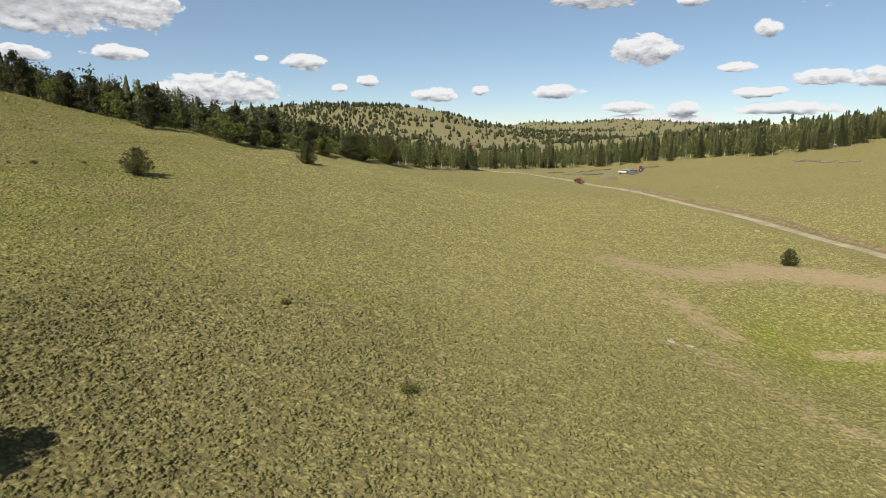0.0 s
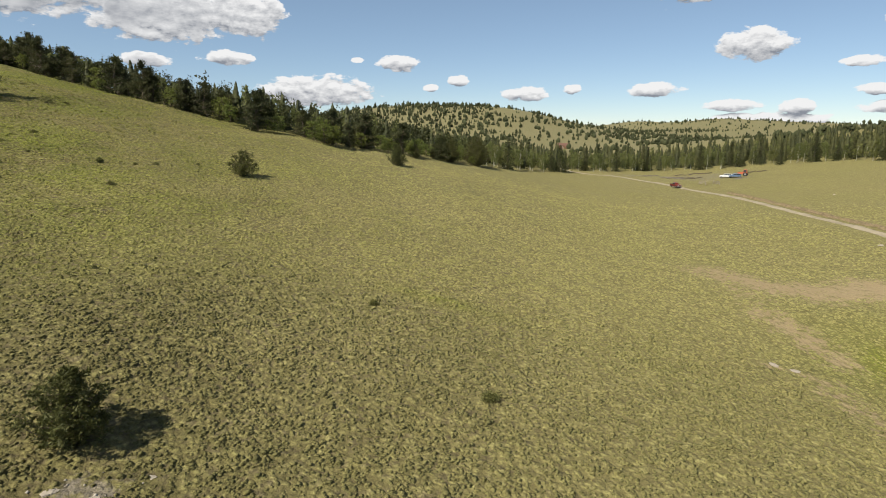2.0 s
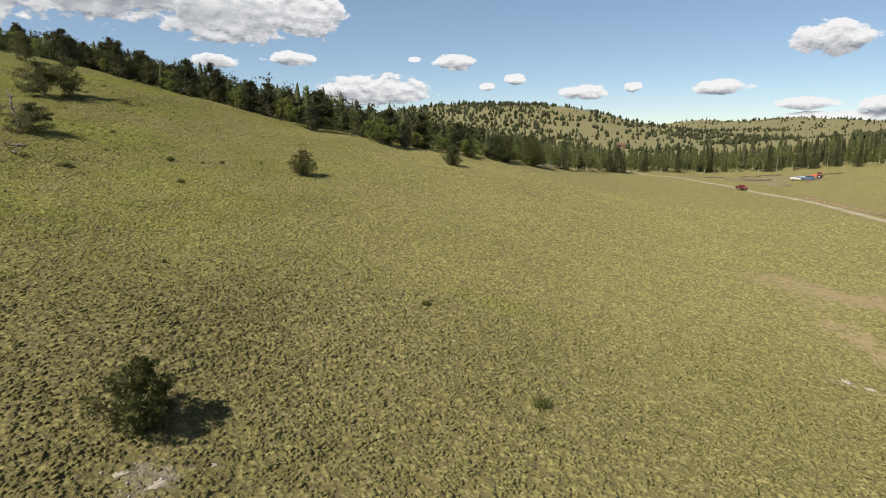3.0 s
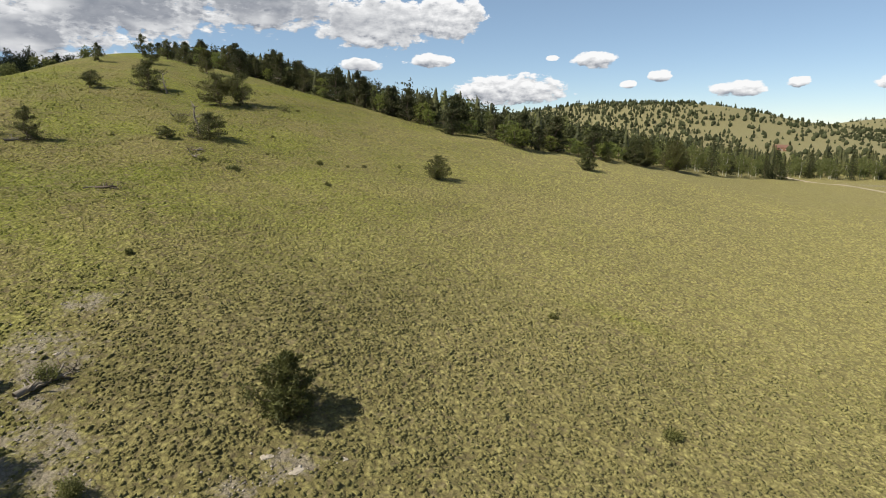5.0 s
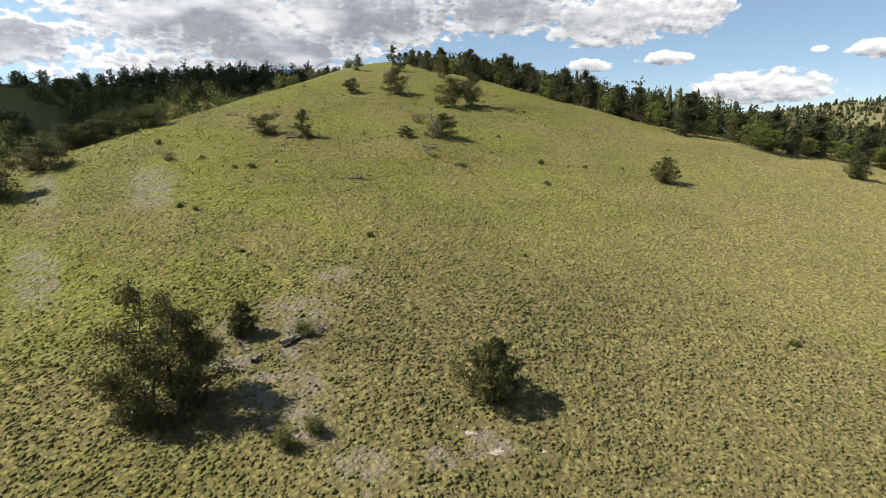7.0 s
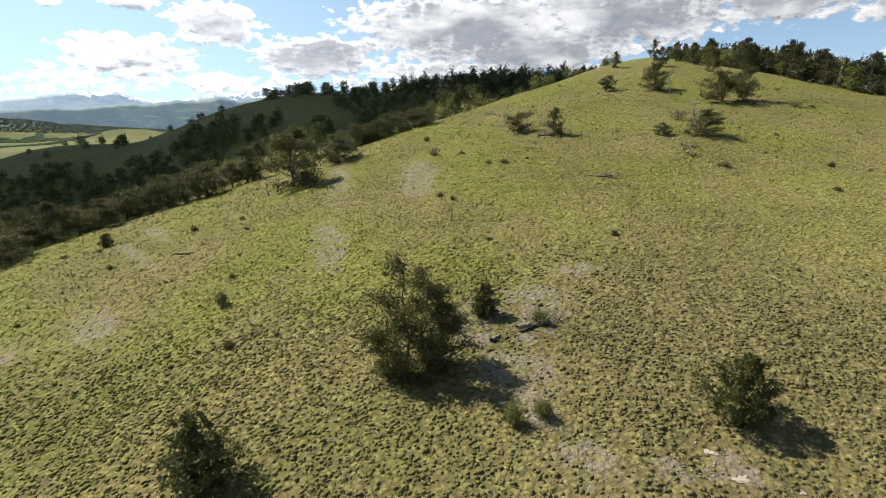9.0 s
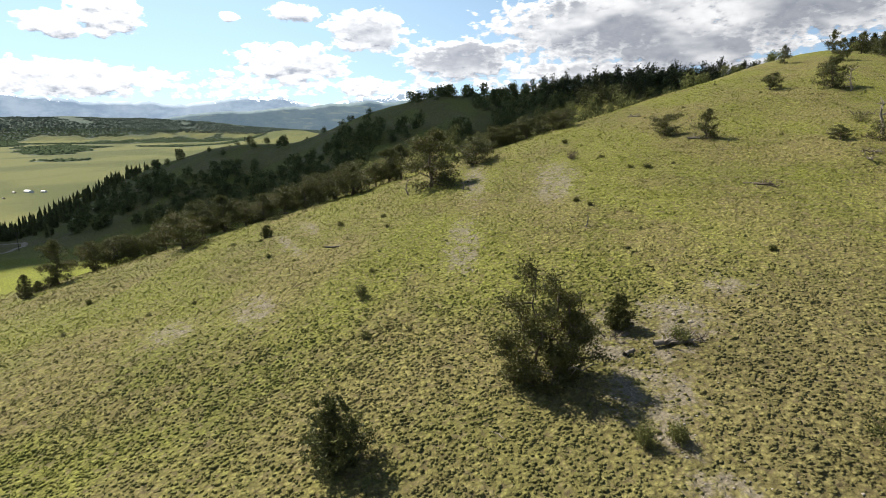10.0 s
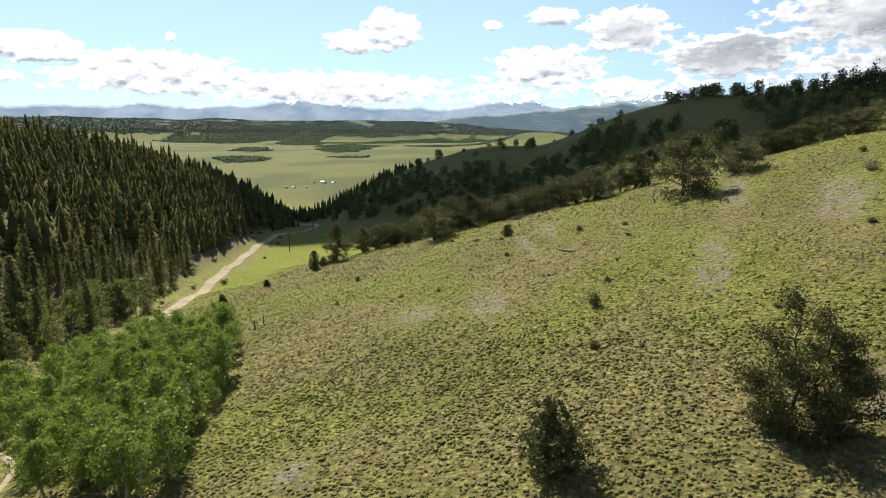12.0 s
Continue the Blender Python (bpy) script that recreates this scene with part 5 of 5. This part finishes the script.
def vehicle(name, label, category, paint, pickup):
    car = holder(name, label, category)
    if pickup:
        lower = [(-2.7, 0.45), (2.65, 0.45), (2.7, 0.95), (2.55, 1.08), (0.95, 1.14), (-2.7, 1.14)]
        upper = [(0.95, 1.10), (0.35, 1.78), (-0.75, 1.80), (-0.85, 1.10)]
        glass = [(0.84, 1.16), (0.32, 1.70), (-0.68, 1.72), (-0.76, 1.16)]
    else:
        lower = [(-2.35, 0.42), (2.3, 0.42), (2.35, 0.85), (2.2, 1.0), (1.15, 1.06), (-2.35, 1.06)]
        upper = [(1.15, 1.02), (0.55, 1.68), (-2.1, 1.70), (-2.32, 1.02)]
        glass = [(1.0, 1.10), (0.5, 1.60), (-2.02, 1.62), (-2.22, 1.10)]
    part("body", profile_bm(lower, 1.85, 0.05), paint, car)
    part("cab", profile_bm(upper, 1.74, 0.16), paint, car)
    part("window_glass", profile_bm(glass, 1.77, 0.15), "dark_glass", car, "dark side windows")
    if pickup:
        bm = bmesh.new()
        box_bm(bm, (1.65, 1.5, 0.06), (-1.78, 0, 1.16), 0)
        part("bed_floor", bm, "tyre_rubber", car, "dark load bed")
    for side in (-1, 1):
        bm = bmesh.new()
        box_bm(bm, (0.06, 0.32, 0.16), (lower[2][0] - 0.02, side * 0.62, 0.82), 0.015)
        part("headlight", bm, "white_paint", car, "clear headlight")
    for end in (lower[0][0] - 0.03, lower[1][0] + 0.04):
        bm = bmesh.new()
        box_bm(bm, (0.12, 1.75, 0.2), (end, 0, 0.55), 0.03)
        part("bumper", bm, "steel", car, "steel bumper")
    for x in (-1.65, 1.6):
        for y in (-0.84, 0.84):
            wheel(car, x, y, 0.38)
    return car


truck = vehicle("pickup_truck", "dark red pickup truck stopped on the dirt road", "truck", "red_paint", True)
set_at(truck, 55.6, 228.0, -72, 1.0, -0.12)
suv = vehicle("car", "white and blue car parked on bare ground", "car", "white_paint", False)
set_at(suv, 84.5, 262.0, 160, 1.05, -0.02)
suv = vehicle("car", "dusty blue car parked beside old equipment", "car", "blue_paint", False)
set_at(suv, 87.5, 260.0, 172, 1.0, -0.02)


def loader():
    """An old orange farm machine."""
    ob = holder("tractor", "faded orange tractor parked among old lumber", "tractor")
    part("body", profile_bm([(-1.6, 0.7), (1.7, 0.7), (1.7, 1.45), (0.3, 1.55), (-1.6, 1.5)], 1.0, 0.05), "orange_paint", ob)
    part("cab", profile_bm([(-1.5, 1.5), (-0.1, 1.5), (-0.3, 2.5), (-1.4, 2.5)], 1.2, 0.08), "orange_paint", ob)
    part("window_glass", profile_bm([(-1.38, 1.62), (-0.2, 1.62), (-0.38, 2.36), (-1.3, 2.36)], 1.23, 0.08), "dark_glass", ob)
    for y in (-0.75, 0.75):
        wheel(ob, -1.0, y, 0.75)
        wheel(ob, 1.25, y, 0.45)
    return ob


set_at(loader(), 91.5, 262.5, 150, 1.15, -0.02)


def stick(length, radius, rng, lean=0.1):
    s = Soup()
    s.tube(bend((-length / 2, 0, radius * 0.6), (length / 2, 0, radius * (0.6 + lean * 4)), rng, 6, 0.02), np.linspace(radius, radius * 0.55, 6), 7)
    return s


def fallen_log(length, radius, seed, branches, label, wood="dead_wood"):
    """A dead trunk on the ground with broken limbs."""
    rng = np.random.RandomState(seed)
    log = holder("fallen_log", label, "log", "dead wood")
    soup_part("trunk", stick(length, radius, rng), wood, log)
    for k in range(branches):
        s = Soup()
        root = np.array([rng.uniform(-0.4, 0.45) * length, 0, radius])
        a = rng.uniform(-1.2, 1.2)
        reach = rng.uniform(0.25, 0.6) * length * 0.6
        tip = root + [rng.uniform(-0.3, 0.6) * reach, np.sin(a) * reach, abs(np.cos(a)) * reach * 0.8]
        s.tube(bend(root, tip, rng, 4, 0.08), np.linspace(radius * 0.4, radius * 0.1, 4), 4)
        soup_part("branch", s, wood if k % 3 else "dead_wood", log)
    return log


def snag(h, seed, limbs, label, name="snag"):
    """A dead standing trunk with bare limbs."""
    rng = np.random.RandomState(seed)
    ob = holder(name, label, "dead tree", "dead wood")
    s = Soup()
    stem = bend((0, 0, -0.2), (rng.uniform(-0.15, 0.15) * h, rng.uniform(-0.15, 0.15) * h, h), rng, 7, 0.04)
    s.tube(stem, np.linspace(0.045 * h + 0.03, 0.012 * h, 7), 7)
    soup_part("trunk", s, "dead_wood", ob)
    for k in range(limbs):
        i = rng.randint(1, 6)
        a = rng.uniform(0, 6.28)
        reach = rng.uniform(0.15, 0.4) * h
        s = Soup()
        s.tube(bend(stem[i], stem[i] + [np.cos(a) * reach, np.sin(a) * reach, reach * rng.uniform(-0.1, 0.7)], rng, 4, 0.1), np.linspace(0.02 * h, 0.005 * h, 4), 4)
        soup_part("branch", s, "dead_wood", ob)
    return ob


LOG = "bleached dead log with broken limbs on the grass"
for x, y, length, radius, turn, n, seed in [(-71.0, 42.2, 2.4, 0.2, 40, 9, 1), (-74.7, 58.5, 4.4, 0.17, -30, 5, 2), (-39.7, 17.6, 3.4, 0.25, 95, 16, 3),
                                            (-125.2, 44.2, 3.6, 0.2, 30, 7, 4), (-78.0, -14.7, 3.4, 0.16, 95, 2, 5), (-31.5, 3.0, 1.3, 0.06, 40, 2, 6),
                                            (-118, 46, 3.0, 0.15, 10, 2, 7), (-72.5, 41.2, 1.6, 0.1, 70, 2, 8), (-39.2, 13.9, 1.3, 0.2, 130, 3, 9),
                                            (-97.6, 45.8, 3.6, 0.2, 75, 6, 10), (-76.8, 60.9, 2.2, 0.12, 20, 3, 11)]:
    set_at(fallen_log(length, radius, 500 + seed, n, LOG if seed not in (1, 3) else "dark rotting log with a tangle of broken limbs", "bark" if seed == 1 else "dead_wood"), x, y, turn, 1.0, 0.04)
for x, y, h, n, seed in [(-66.3, 17.9, 1.7, 4, 1), (-102.4, -5.4, 2.9, 8, 2), (-95.7, 4.4, 2.0, 8, 3), (-84.7, 68.0, 5.6, 14, 14), (-119.0, 87.6, 4.6, 10, 5),
                         (-110.5, 96.0, 3.4, 6, 6), (130.4, 220.8, 1.6, 3, 7)]:
    set_at(snag(h, 520 + seed, n, "grey dead pine snag with bare crooked limbs"), x, y, seed * 50)


def brush_pile(spread, height, count, seed, label):
    """Dead boughs heaped where a pine fell, each one a piece of its own."""
    rng = np.random.RandomState(seed)
    ob = holder("brush_pile", label, "brush pile", "dead wood")
    for k in range(count):
        a, q = rng.uniform(0, 6.283), rng.uniform(0.1, 1.0) * spread
        b = rng.uniform(0, 6.283)
        n = rng.uniform(0.35, 0.8) * spread
        foot = np.array([math.cos(a) * q, math.sin(a) * q, 0.03])
        tip = foot + [math.cos(b) * n, math.sin(b) * n, height * rng.uniform(0.1, 1.0)]
        s = Soup()
        s.tube(bend(foot, tip, rng, 4, 0.09), np.linspace(0.06, 0.015, 4) * rng.uniform(0.7, 1.4), 4)
        soup_part("branch", s, "bark" if k % 3 else "dead_wood", ob)
    return ob


PILE = "dark heap of dead pine boughs on the grass"
for x, y, spread, height, count, seed in [(-70.6, 42.4, 1.5, 0.9, 14, 1), (-97.2, 46.6, 1.9, 0.6, 18, 2), (-98.0, 75.0, 2.0, 1.0, 20, 3), (-88.0, 63.5, 2.1, 0.6, 16, 4),
                                          (-77.0, 60.4, 1.5, 0.6, 14, 5), (-41.6, 13.4, 1.0, 0.6, 12, 6), (-39.9, 19.1, 1.1, 0.9, 16, 7), (-83.0, 65.2, 1.6, 0.9, 14, 8)]:
    set_at(brush_pile(spread, height, count, 570 + seed, PILE), x, y, seed * 31, 1.0, 0.0)


def rock(name, size, seed, label, group, squash=0.5):
    bm = bmesh.new()
    bmesh.ops.create_icosphere(bm, subdivisions=3, radius=1.0)
    for v in bm.verts:
        d = 1 + 0.35 * noise.noise(v.co * 1.3 + Vector((seed * 7.1, 0, 0))) + 0.16 * noise.noise(v.co * 3.4 + Vector((0, seed * 3.3, 0)))
        v.co = Vector((v.co.x * d * size, v.co.y * d * size * 0.75, max(v.co.z * d * size * squash, -0.25 * size)))
    me = bpy.data.meshes.new(name)
    bm.to_mesh(me)
    bm.free()
    me.materials.append(MAT["rock"])
    return tagged(new(name, me), label, "rock", group)


PALE = "pale weathered outcrop rock set in the grass"
for x, y, size, squash, seed in [(-23.1, 20.9, 0.42, 0.2, 1), (-20.9, 21.0, 0.45, 0.16, 2), (-19.3, 23.3, 0.26, 0.2, 4),
                                 (65.8, 114.7, 0.6, 0.6, 5), (94.0, 190.8, 0.5, 0.7, 6), (23.0, 53.1, 0.55, 0.2, 7), (24.6, 52.4, 0.5, 0.2, 8), (-44.0, 19.3, 0.22, 0.6, 9), (-42.5, 20.1, 0.25, 0.6, 10)]:
    ob = rock("rock", size, seed, PALE, "pale rocks", squash)
    set_at(ob, x, y, seed * 43, 1.0, 0.02)


def stones(count, seed):
    """Loose stones over the bare patches."""
    rng = np.random.RandomState(seed)
    base = np.array([(1, 0, 0), (-1, 0, 0), (0, 1, 0), (0, -1, 0), (0, 0, 0.8), (0, 0, -0.5)], float)
    tri = np.array([(0, 2, 4), (2, 1, 4), (1, 3, 4), (3, 0, 4), (2, 0, 5), (1, 2, 5), (3, 1, 5), (0, 3, 5)])
    soup = Soup()
    for cx, cy, sx, sy, turn in BARE_SPOTS:
        c, s = np.cos(np.radians(turn)), np.sin(np.radians(turn))
        n = min(260, max(50, int(count * sx * sy / 45)))
        u, v = rng.normal(size=n) * sx * 0.8, rng.normal(size=n) * sy * 0.8
        x, y = cx + u * c - v * s, cy + u * s + v * c
        z = ground(x, y)
        for k in range(n):
            size = 0.03 + 0.10 * rng.rand() ** 3
            t = rng.uniform(0, 6.28)
            p = base * rng.uniform(0.7, 1.3, (6, 1)) * size
            q = np.stack([p[:, 0] * np.cos(t) - p[:, 1] * np.sin(t), p[:, 0] * np.sin(t) + p[:, 1] * np.cos(t), p[:, 2]], -1)
            soup.add(q + [x[k], y[k], z[k] + 0.02], tri)
    me = soup.mesh("stones")
    me.materials.append(MAT["pebble"])
    return tagged(new("stones", me), "loose grey stones strewn over bare gravelly patches", "stones", kind="stuff")


stones(420, 530)


def post_part(name, parent, x, y, h, radius, seed, material="board"):
    rng = np.random.RandomState(seed)
    s = Soup()
    s.tube(bend((x, y, -0.4), (x + rng.uniform(-0.05, 0.05), y + rng.uniform(-0.05, 0.05), h), rng, 4, 0.01), [radius, radius, radius * 0.95, radius * 0.9], 8)
    return soup_part(name, s, material, parent)


def brace():
    """The H-shaped end of an old pasture fence."""
    ob = holder("fence_brace", "weathered wooden fence brace standing on the slope", "fence")
    post_part("post", ob, 0, 0, 1.45, 0.10, 1, "dead_wood")
    post_part("post", ob, 2.4, 0.1, 1.6, 0.10, 2)
    s = Soup()
    s.tube([(0, 0, 1.25), (2.4, 0.1, 1.35)], [0.09, 0.08], 7)
    soup_part("rail", s, "board", ob)
    s = Soup()
    s.tube([(-0.05, 0.05, 1.2), (-1.1, -0.5, 0.0)], [0.05, 0.05], 6)
    soup_part("strut", s, "dead_wood", ob)
    return ob


set_at(brace(), -56.6, -54.3, 190)


def utility_pole(h):
    ob = holder("utility_pole", "tall dark wooden utility pole beside the road", "utility pole", "utility poles")
    post_part("pole", ob, 0, 0, h, 0.15, 5, "bark")
    bm = bmesh.new()
    box_bm(bm, (0.12, 2.0, 0.14), (0, 0, h - 0.5), 0.01)
    part("crossarm", bm, "bark", ob)
    for y in (-0.85, 0.0, 0.85):
        bm = bmesh.new()
        bmesh.ops.create_cone(bm, segments=8, radius1=0.06, radius2=0.035, depth=0.18, cap_ends=True, matrix=Matrix.Translation((0, y, h - 0.33)))
        part("insulator", bm, "steel", ob)
    return ob


pole = utility_pole(8.2)
set_at(pole, -171.2, -140.0, 40)
copy_thing(pole, spot(-238, -178, 40))


def house(name, label, w, d, h, wall, roof, windows=2):
    """A small gabled building with door and windows set into its walls."""
    ob = holder(name, label, "building")
    bm = bmesh.new()
    box_bm(bm, (w, d, h + 0.6), (0, 0, h / 2 - 0.3), 0.05)
    walls = part("wall", bm, wall, ob)
    for x in (-w / 2 + 0.05, w / 2 - 0.05):
        gable = bmesh.new()
        a, b = [[gable.verts.new((x + dx, y, z)) for y, z in ((-d / 2, h - 0.02), (d / 2, h - 0.02), (0, h + d * 0.28))] for dx in (-0.04, 0.04)]
        gable.faces.new(a)
        gable.faces.new(b[::-1])
        for i in range(3):
            gable.faces.new((a[i - 1], a[i], b[i], b[i - 1]))
        part("gable", gable, wall, ob)
    for side in (-1, 1):
        bm = bmesh.new()
        slope = math.atan2(d * 0.28, d / 2)
        length = d / 2 / math.cos(slope) + 0.5
        m = Matrix.Translation((0, side * (d / 4 + 0.1), h + d * 0.14)) @ Matrix.Rotation(-side * slope, 4, "X")
        made = bmesh.ops.create_cube(bm, size=1.0, matrix=m @ Matrix.Diagonal((w + 0.9, length, 0.14, 1)))
        part("roof", bm, roof, ob)
    bm = bmesh.new()
    box_bm(bm, (1.0, 0.12, 2.0), (-w * 0.1, d / 2 + 0.02, 0.95), 0.02)
    part("door", bm, "board", ob)
    for k in range(windows):
        x = w * (-0.36 + 0.72 * k / max(1, windows - 1))
        win = new("window")
        win.parent = ob
        bm = bmesh.new()
        box_bm(bm, (1.3, 0.12, 1.1), (x, d / 2 + 0.03, h * 0.55), 0.02)
        part("frame", bm, "white_paint", win)
        bm = bmesh.new()
        box_bm(bm, (1.1, 0.14, 0.9), (x, d / 2 + 0.035, h * 0.55), 0.01)
        part("pane", bm, "dark_glass", win)
    return ob


set_at(house("cabin", "red-brown log cabin on the far hillside", 13, 8, 3.4, "log_wall", "roof_sheet", 3), 31.0, 600.0, 172)
set_at(house("shed", "small weathered board shed under the trees", 4.5, 3.5, 2.3, "board", "grey_roof", 1), 180.0, 262.0, 215, 0.7)
set_at(house("barn", "tan-roofed barn among trees at the valley mouth", 12, 8, 4, "board", "roof_sheet", 2), -296, -246, 30)


def ranch():
    made = [house("ranch_house", "low white ranch building on the plain", 24, 11, 4.0, "white_paint", "grey_roof", 4),
            house("ranch_shed", "small grey ranch outbuilding on the plain", 11, 8, 3.6, "board", "grey_roof", 2)]
    rows = RANCH
    for k, (x, y, turn, big) in enumerate(rows):
        if k == 0:
            set_at(made[0], x, y, turn, 0.6)
        elif k == 1:
            set_at(made[1], x, y, turn, 0.6)
        else:
            copy_thing(made[0 if big else 1], spot(x, y, turn, 0.6))


RANCH = [(-782, -555, 60, 1), (-691, -560, 40, 0), (-700, -552, 55, 1), (-712, -538, 50, 0), (-790, -540, 65, 1), (-798, -566, 50, 0), (-775, -570, 70, 0)]
ranch()


def heap(name, label, at, count, spread, length, radius, seed, material):
    """Old poles and boards thrown down together along a line, each one a piece of its own lying on the ground."""
    rng = np.random.RandomState(seed)
    ob = holder(name, label, "lumber pile", "old lumber")
    x0, y0, turn = at
    z0 = float(ground(x0, y0))
    ob.matrix_basis = pose(x0, y0, z0)
    c, s = math.cos(radians(turn)), math.sin(radians(turn))
    for k in range(count):
        soup = Soup()
        a, n = radians(turn) + rng.uniform(-0.5, 0.5) + (1.57 if rng.rand() < 0.25 else 0), length * rng.uniform(0.5, 1.1)
        u, v = rng.uniform(-1, 1) * spread, rng.uniform(-0.3, 0.3) * min(spread, 7)
        ends = []
        for t in (-0.5, 0.0, 0.5):
            x, y = u * c - v * s + math.cos(a) * n * t, u * s + v * c + math.sin(a) * n * t
            ends.append((x, y, float(ground(x0 + x, y0 + y)) - z0 + radius * 0.8 + (0.25 if k % 4 == 0 else 0.0) * (t + 0.5)))
        soup.tube(ends, [radius, radius * 0.95, radius * 0.8], 6)
        soup_part("pole", soup, material, ob)
    return ob


heap("lumber_pile", "dark heap of old poles on bare ground", (70.0, 270.0, 10), 26, 6.0, 4.5, 0.14, 541, "bark")
heap("lumber_pile", "tangle of weathered poles near the road", (63.0, 266.0, -15), 20, 5.0, 4.0, 0.12, 542, "dead_wood")
heap("lumber_pile", "scattered pale lumber beside parked vehicles", (88.0, 255.0, 20), 14, 4.0, 3.5, 0.12, 543, "dead_wood")
heap("log_row", "long row of bleached logs across the meadow", (147.5, 219.0, -76), 30, 14.0, 3.2, 0.2, 544, "dead_wood")
heap("lumber_pile", "low heap of grey boards on bare ground", (56.0, 281.0, 30), 16, 5.0, 3.5, 0.12, 546, "dead_wood")
heap("lumber_pile", "heap of dark poles at the foot of the aspens", (78.0, 288.0, -5), 18, 7.0, 4.0, 0.13, 547, "bark")
heap("lumber_pile", "dark scrap lumber beyond the tractor", (100.0, 272.0, 5), 14, 4.0, 3.0, 0.12, 545, "bark")


def corral():
    ob = holder("corral", "small weathered pole corral beside the road", "fence")
    corners = [(-3.2, -2), (0, -2.2), (3.2, -2), (3.2, 2), (0, 2.2), (-3.2, 2)]
    for k, (x, y) in enumerate(corners):
        post_part("post", ob, x, y, 1.6, 0.1, 560 + k)
    for a, b in zip(corners, corners[1:] + corners[:1]):
        for z in (0.55, 1.0, 1.4):
            s = Soup()
            s.tube([(*a, z), (*b, z + 0.05)], [0.06, 0.05], 6)
            soup_part("rail", s, "board", ob)
    return ob


set_at(corral(), 70.8, 238.0, 20)

# ---- bunchgrass ----
def tussocks(name, lo, hi, per, size, sides, rings, seed):
    """Low rounded tussocks of grass between two distances from the middle of the slope."""
    rng = np.random.RandomState(seed)
    n = int(np.radians(196) / 2 * (hi ** 2 - lo ** 2) * per)
    r = np.sqrt(rng.uniform(lo ** 2, hi ** 2, n))
    a = np.radians(rng.uniform(-41, 155, n))
    x, y = -np.sin(a) * r, np.cos(a) * r
    bare = np.maximum(np.maximum(bareness(x, y), woods(x, y)), np.maximum(meadow(x, y), 1.2 * bump(x, y, 41, 55, 6, 8, -37)))
    lush = waves(x, y, 5, 102) * 0.6 + waves(x, y, 23, 103) * 0.4
    fade = smooth(r, lo, lo * 1.35) * (1 - smooth(r, hi * 0.72, hi)) if lo > 30 else 1 - smooth(r, hi * 0.72, hi)
    ok = (rng.rand(n) < fade) & (rng.rand(n) > bare * np.where(x > 15, 0.82, 0.84)) & (to_road(x, y) > np.where((x > 40) & (y > 20) & (y < 205), 6.2, 2.3)) & (rng.rand(n) < 0.76 + 0.4 * lush)
    x, y, lush = x[ok], y[ok], lush[ok]
    n = len(x)
    z = ground(x, y)
    s = size * rng.uniform(0.55, 1.35, n) * np.where(rng.rand(n) < 0.10, 1.45, 1.0) * (1 + 0.22 * np.clip(lush, -1, 1))
    tall = s * rng.uniform(0.36, 0.80, n)
    turn = rng.uniform(0, 6.283, n)
    lean = rng.normal(size=(n, 2)) * 0.28 * s[:, None]
    levels = [(1.0, -0.12), (0.72, 0.62)][:rings]
    verts = []
    for wide, up in levels:
        for k in range(sides):
            t = turn + k * 6.283 / sides + rng.uniform(-0.3, 0.3, n) + up
            q = s * wide * rng.uniform(0.72, 1.3, n)
            verts.append(np.stack([x + np.cos(t) * q + lean[:, 0] * max(up, 0), y + np.sin(t) * q + lean[:, 1] * max(up, 0),
                                   z + tall * (up + (rng.uniform(-0.28, 0.28, n) if up > 0 else 0))], -1))
    verts.append(np.stack([x + lean[:, 0], y + lean[:, 1], z + tall], -1))
    v = np.stack(verts, 1)
    f = []
    for j in range(rings):
        for k in range(sides):
            p, q = j * sides + k, j * sides + (k + 1) % sides
            if j + 1 < rings:
                f += [(p, q, q + sides), (p, q + sides, p + sides)]
            else:
                f.append((p, q, rings * sides))
    faces = (np.array(f)[None] + (np.arange(n) * v.shape[1])[:, None, None]).reshape(-1, 3)
    me = build_mesh(name, v.reshape(-1, 3), faces)
    me.polygons.foreach_set("use_smooth", np.full(len(faces), rings > 1))
    me.materials.append(MAT["grass_blades"])
    return tagged(new(name, me), "rounded tussocks of yellow-green bunchgrass over the slope", "grass", kind="stuff")


tussocks("bunchgrass", 22, 64, 12.5, 0.148, 5, 2, 111)
tussocks("bunchgrass", 46, 125, 5.6, 0.190, 5, 1, 112)
tussocks("bunchgrass", 92, 200, 2.3, 0.24, 4, 1, 113)
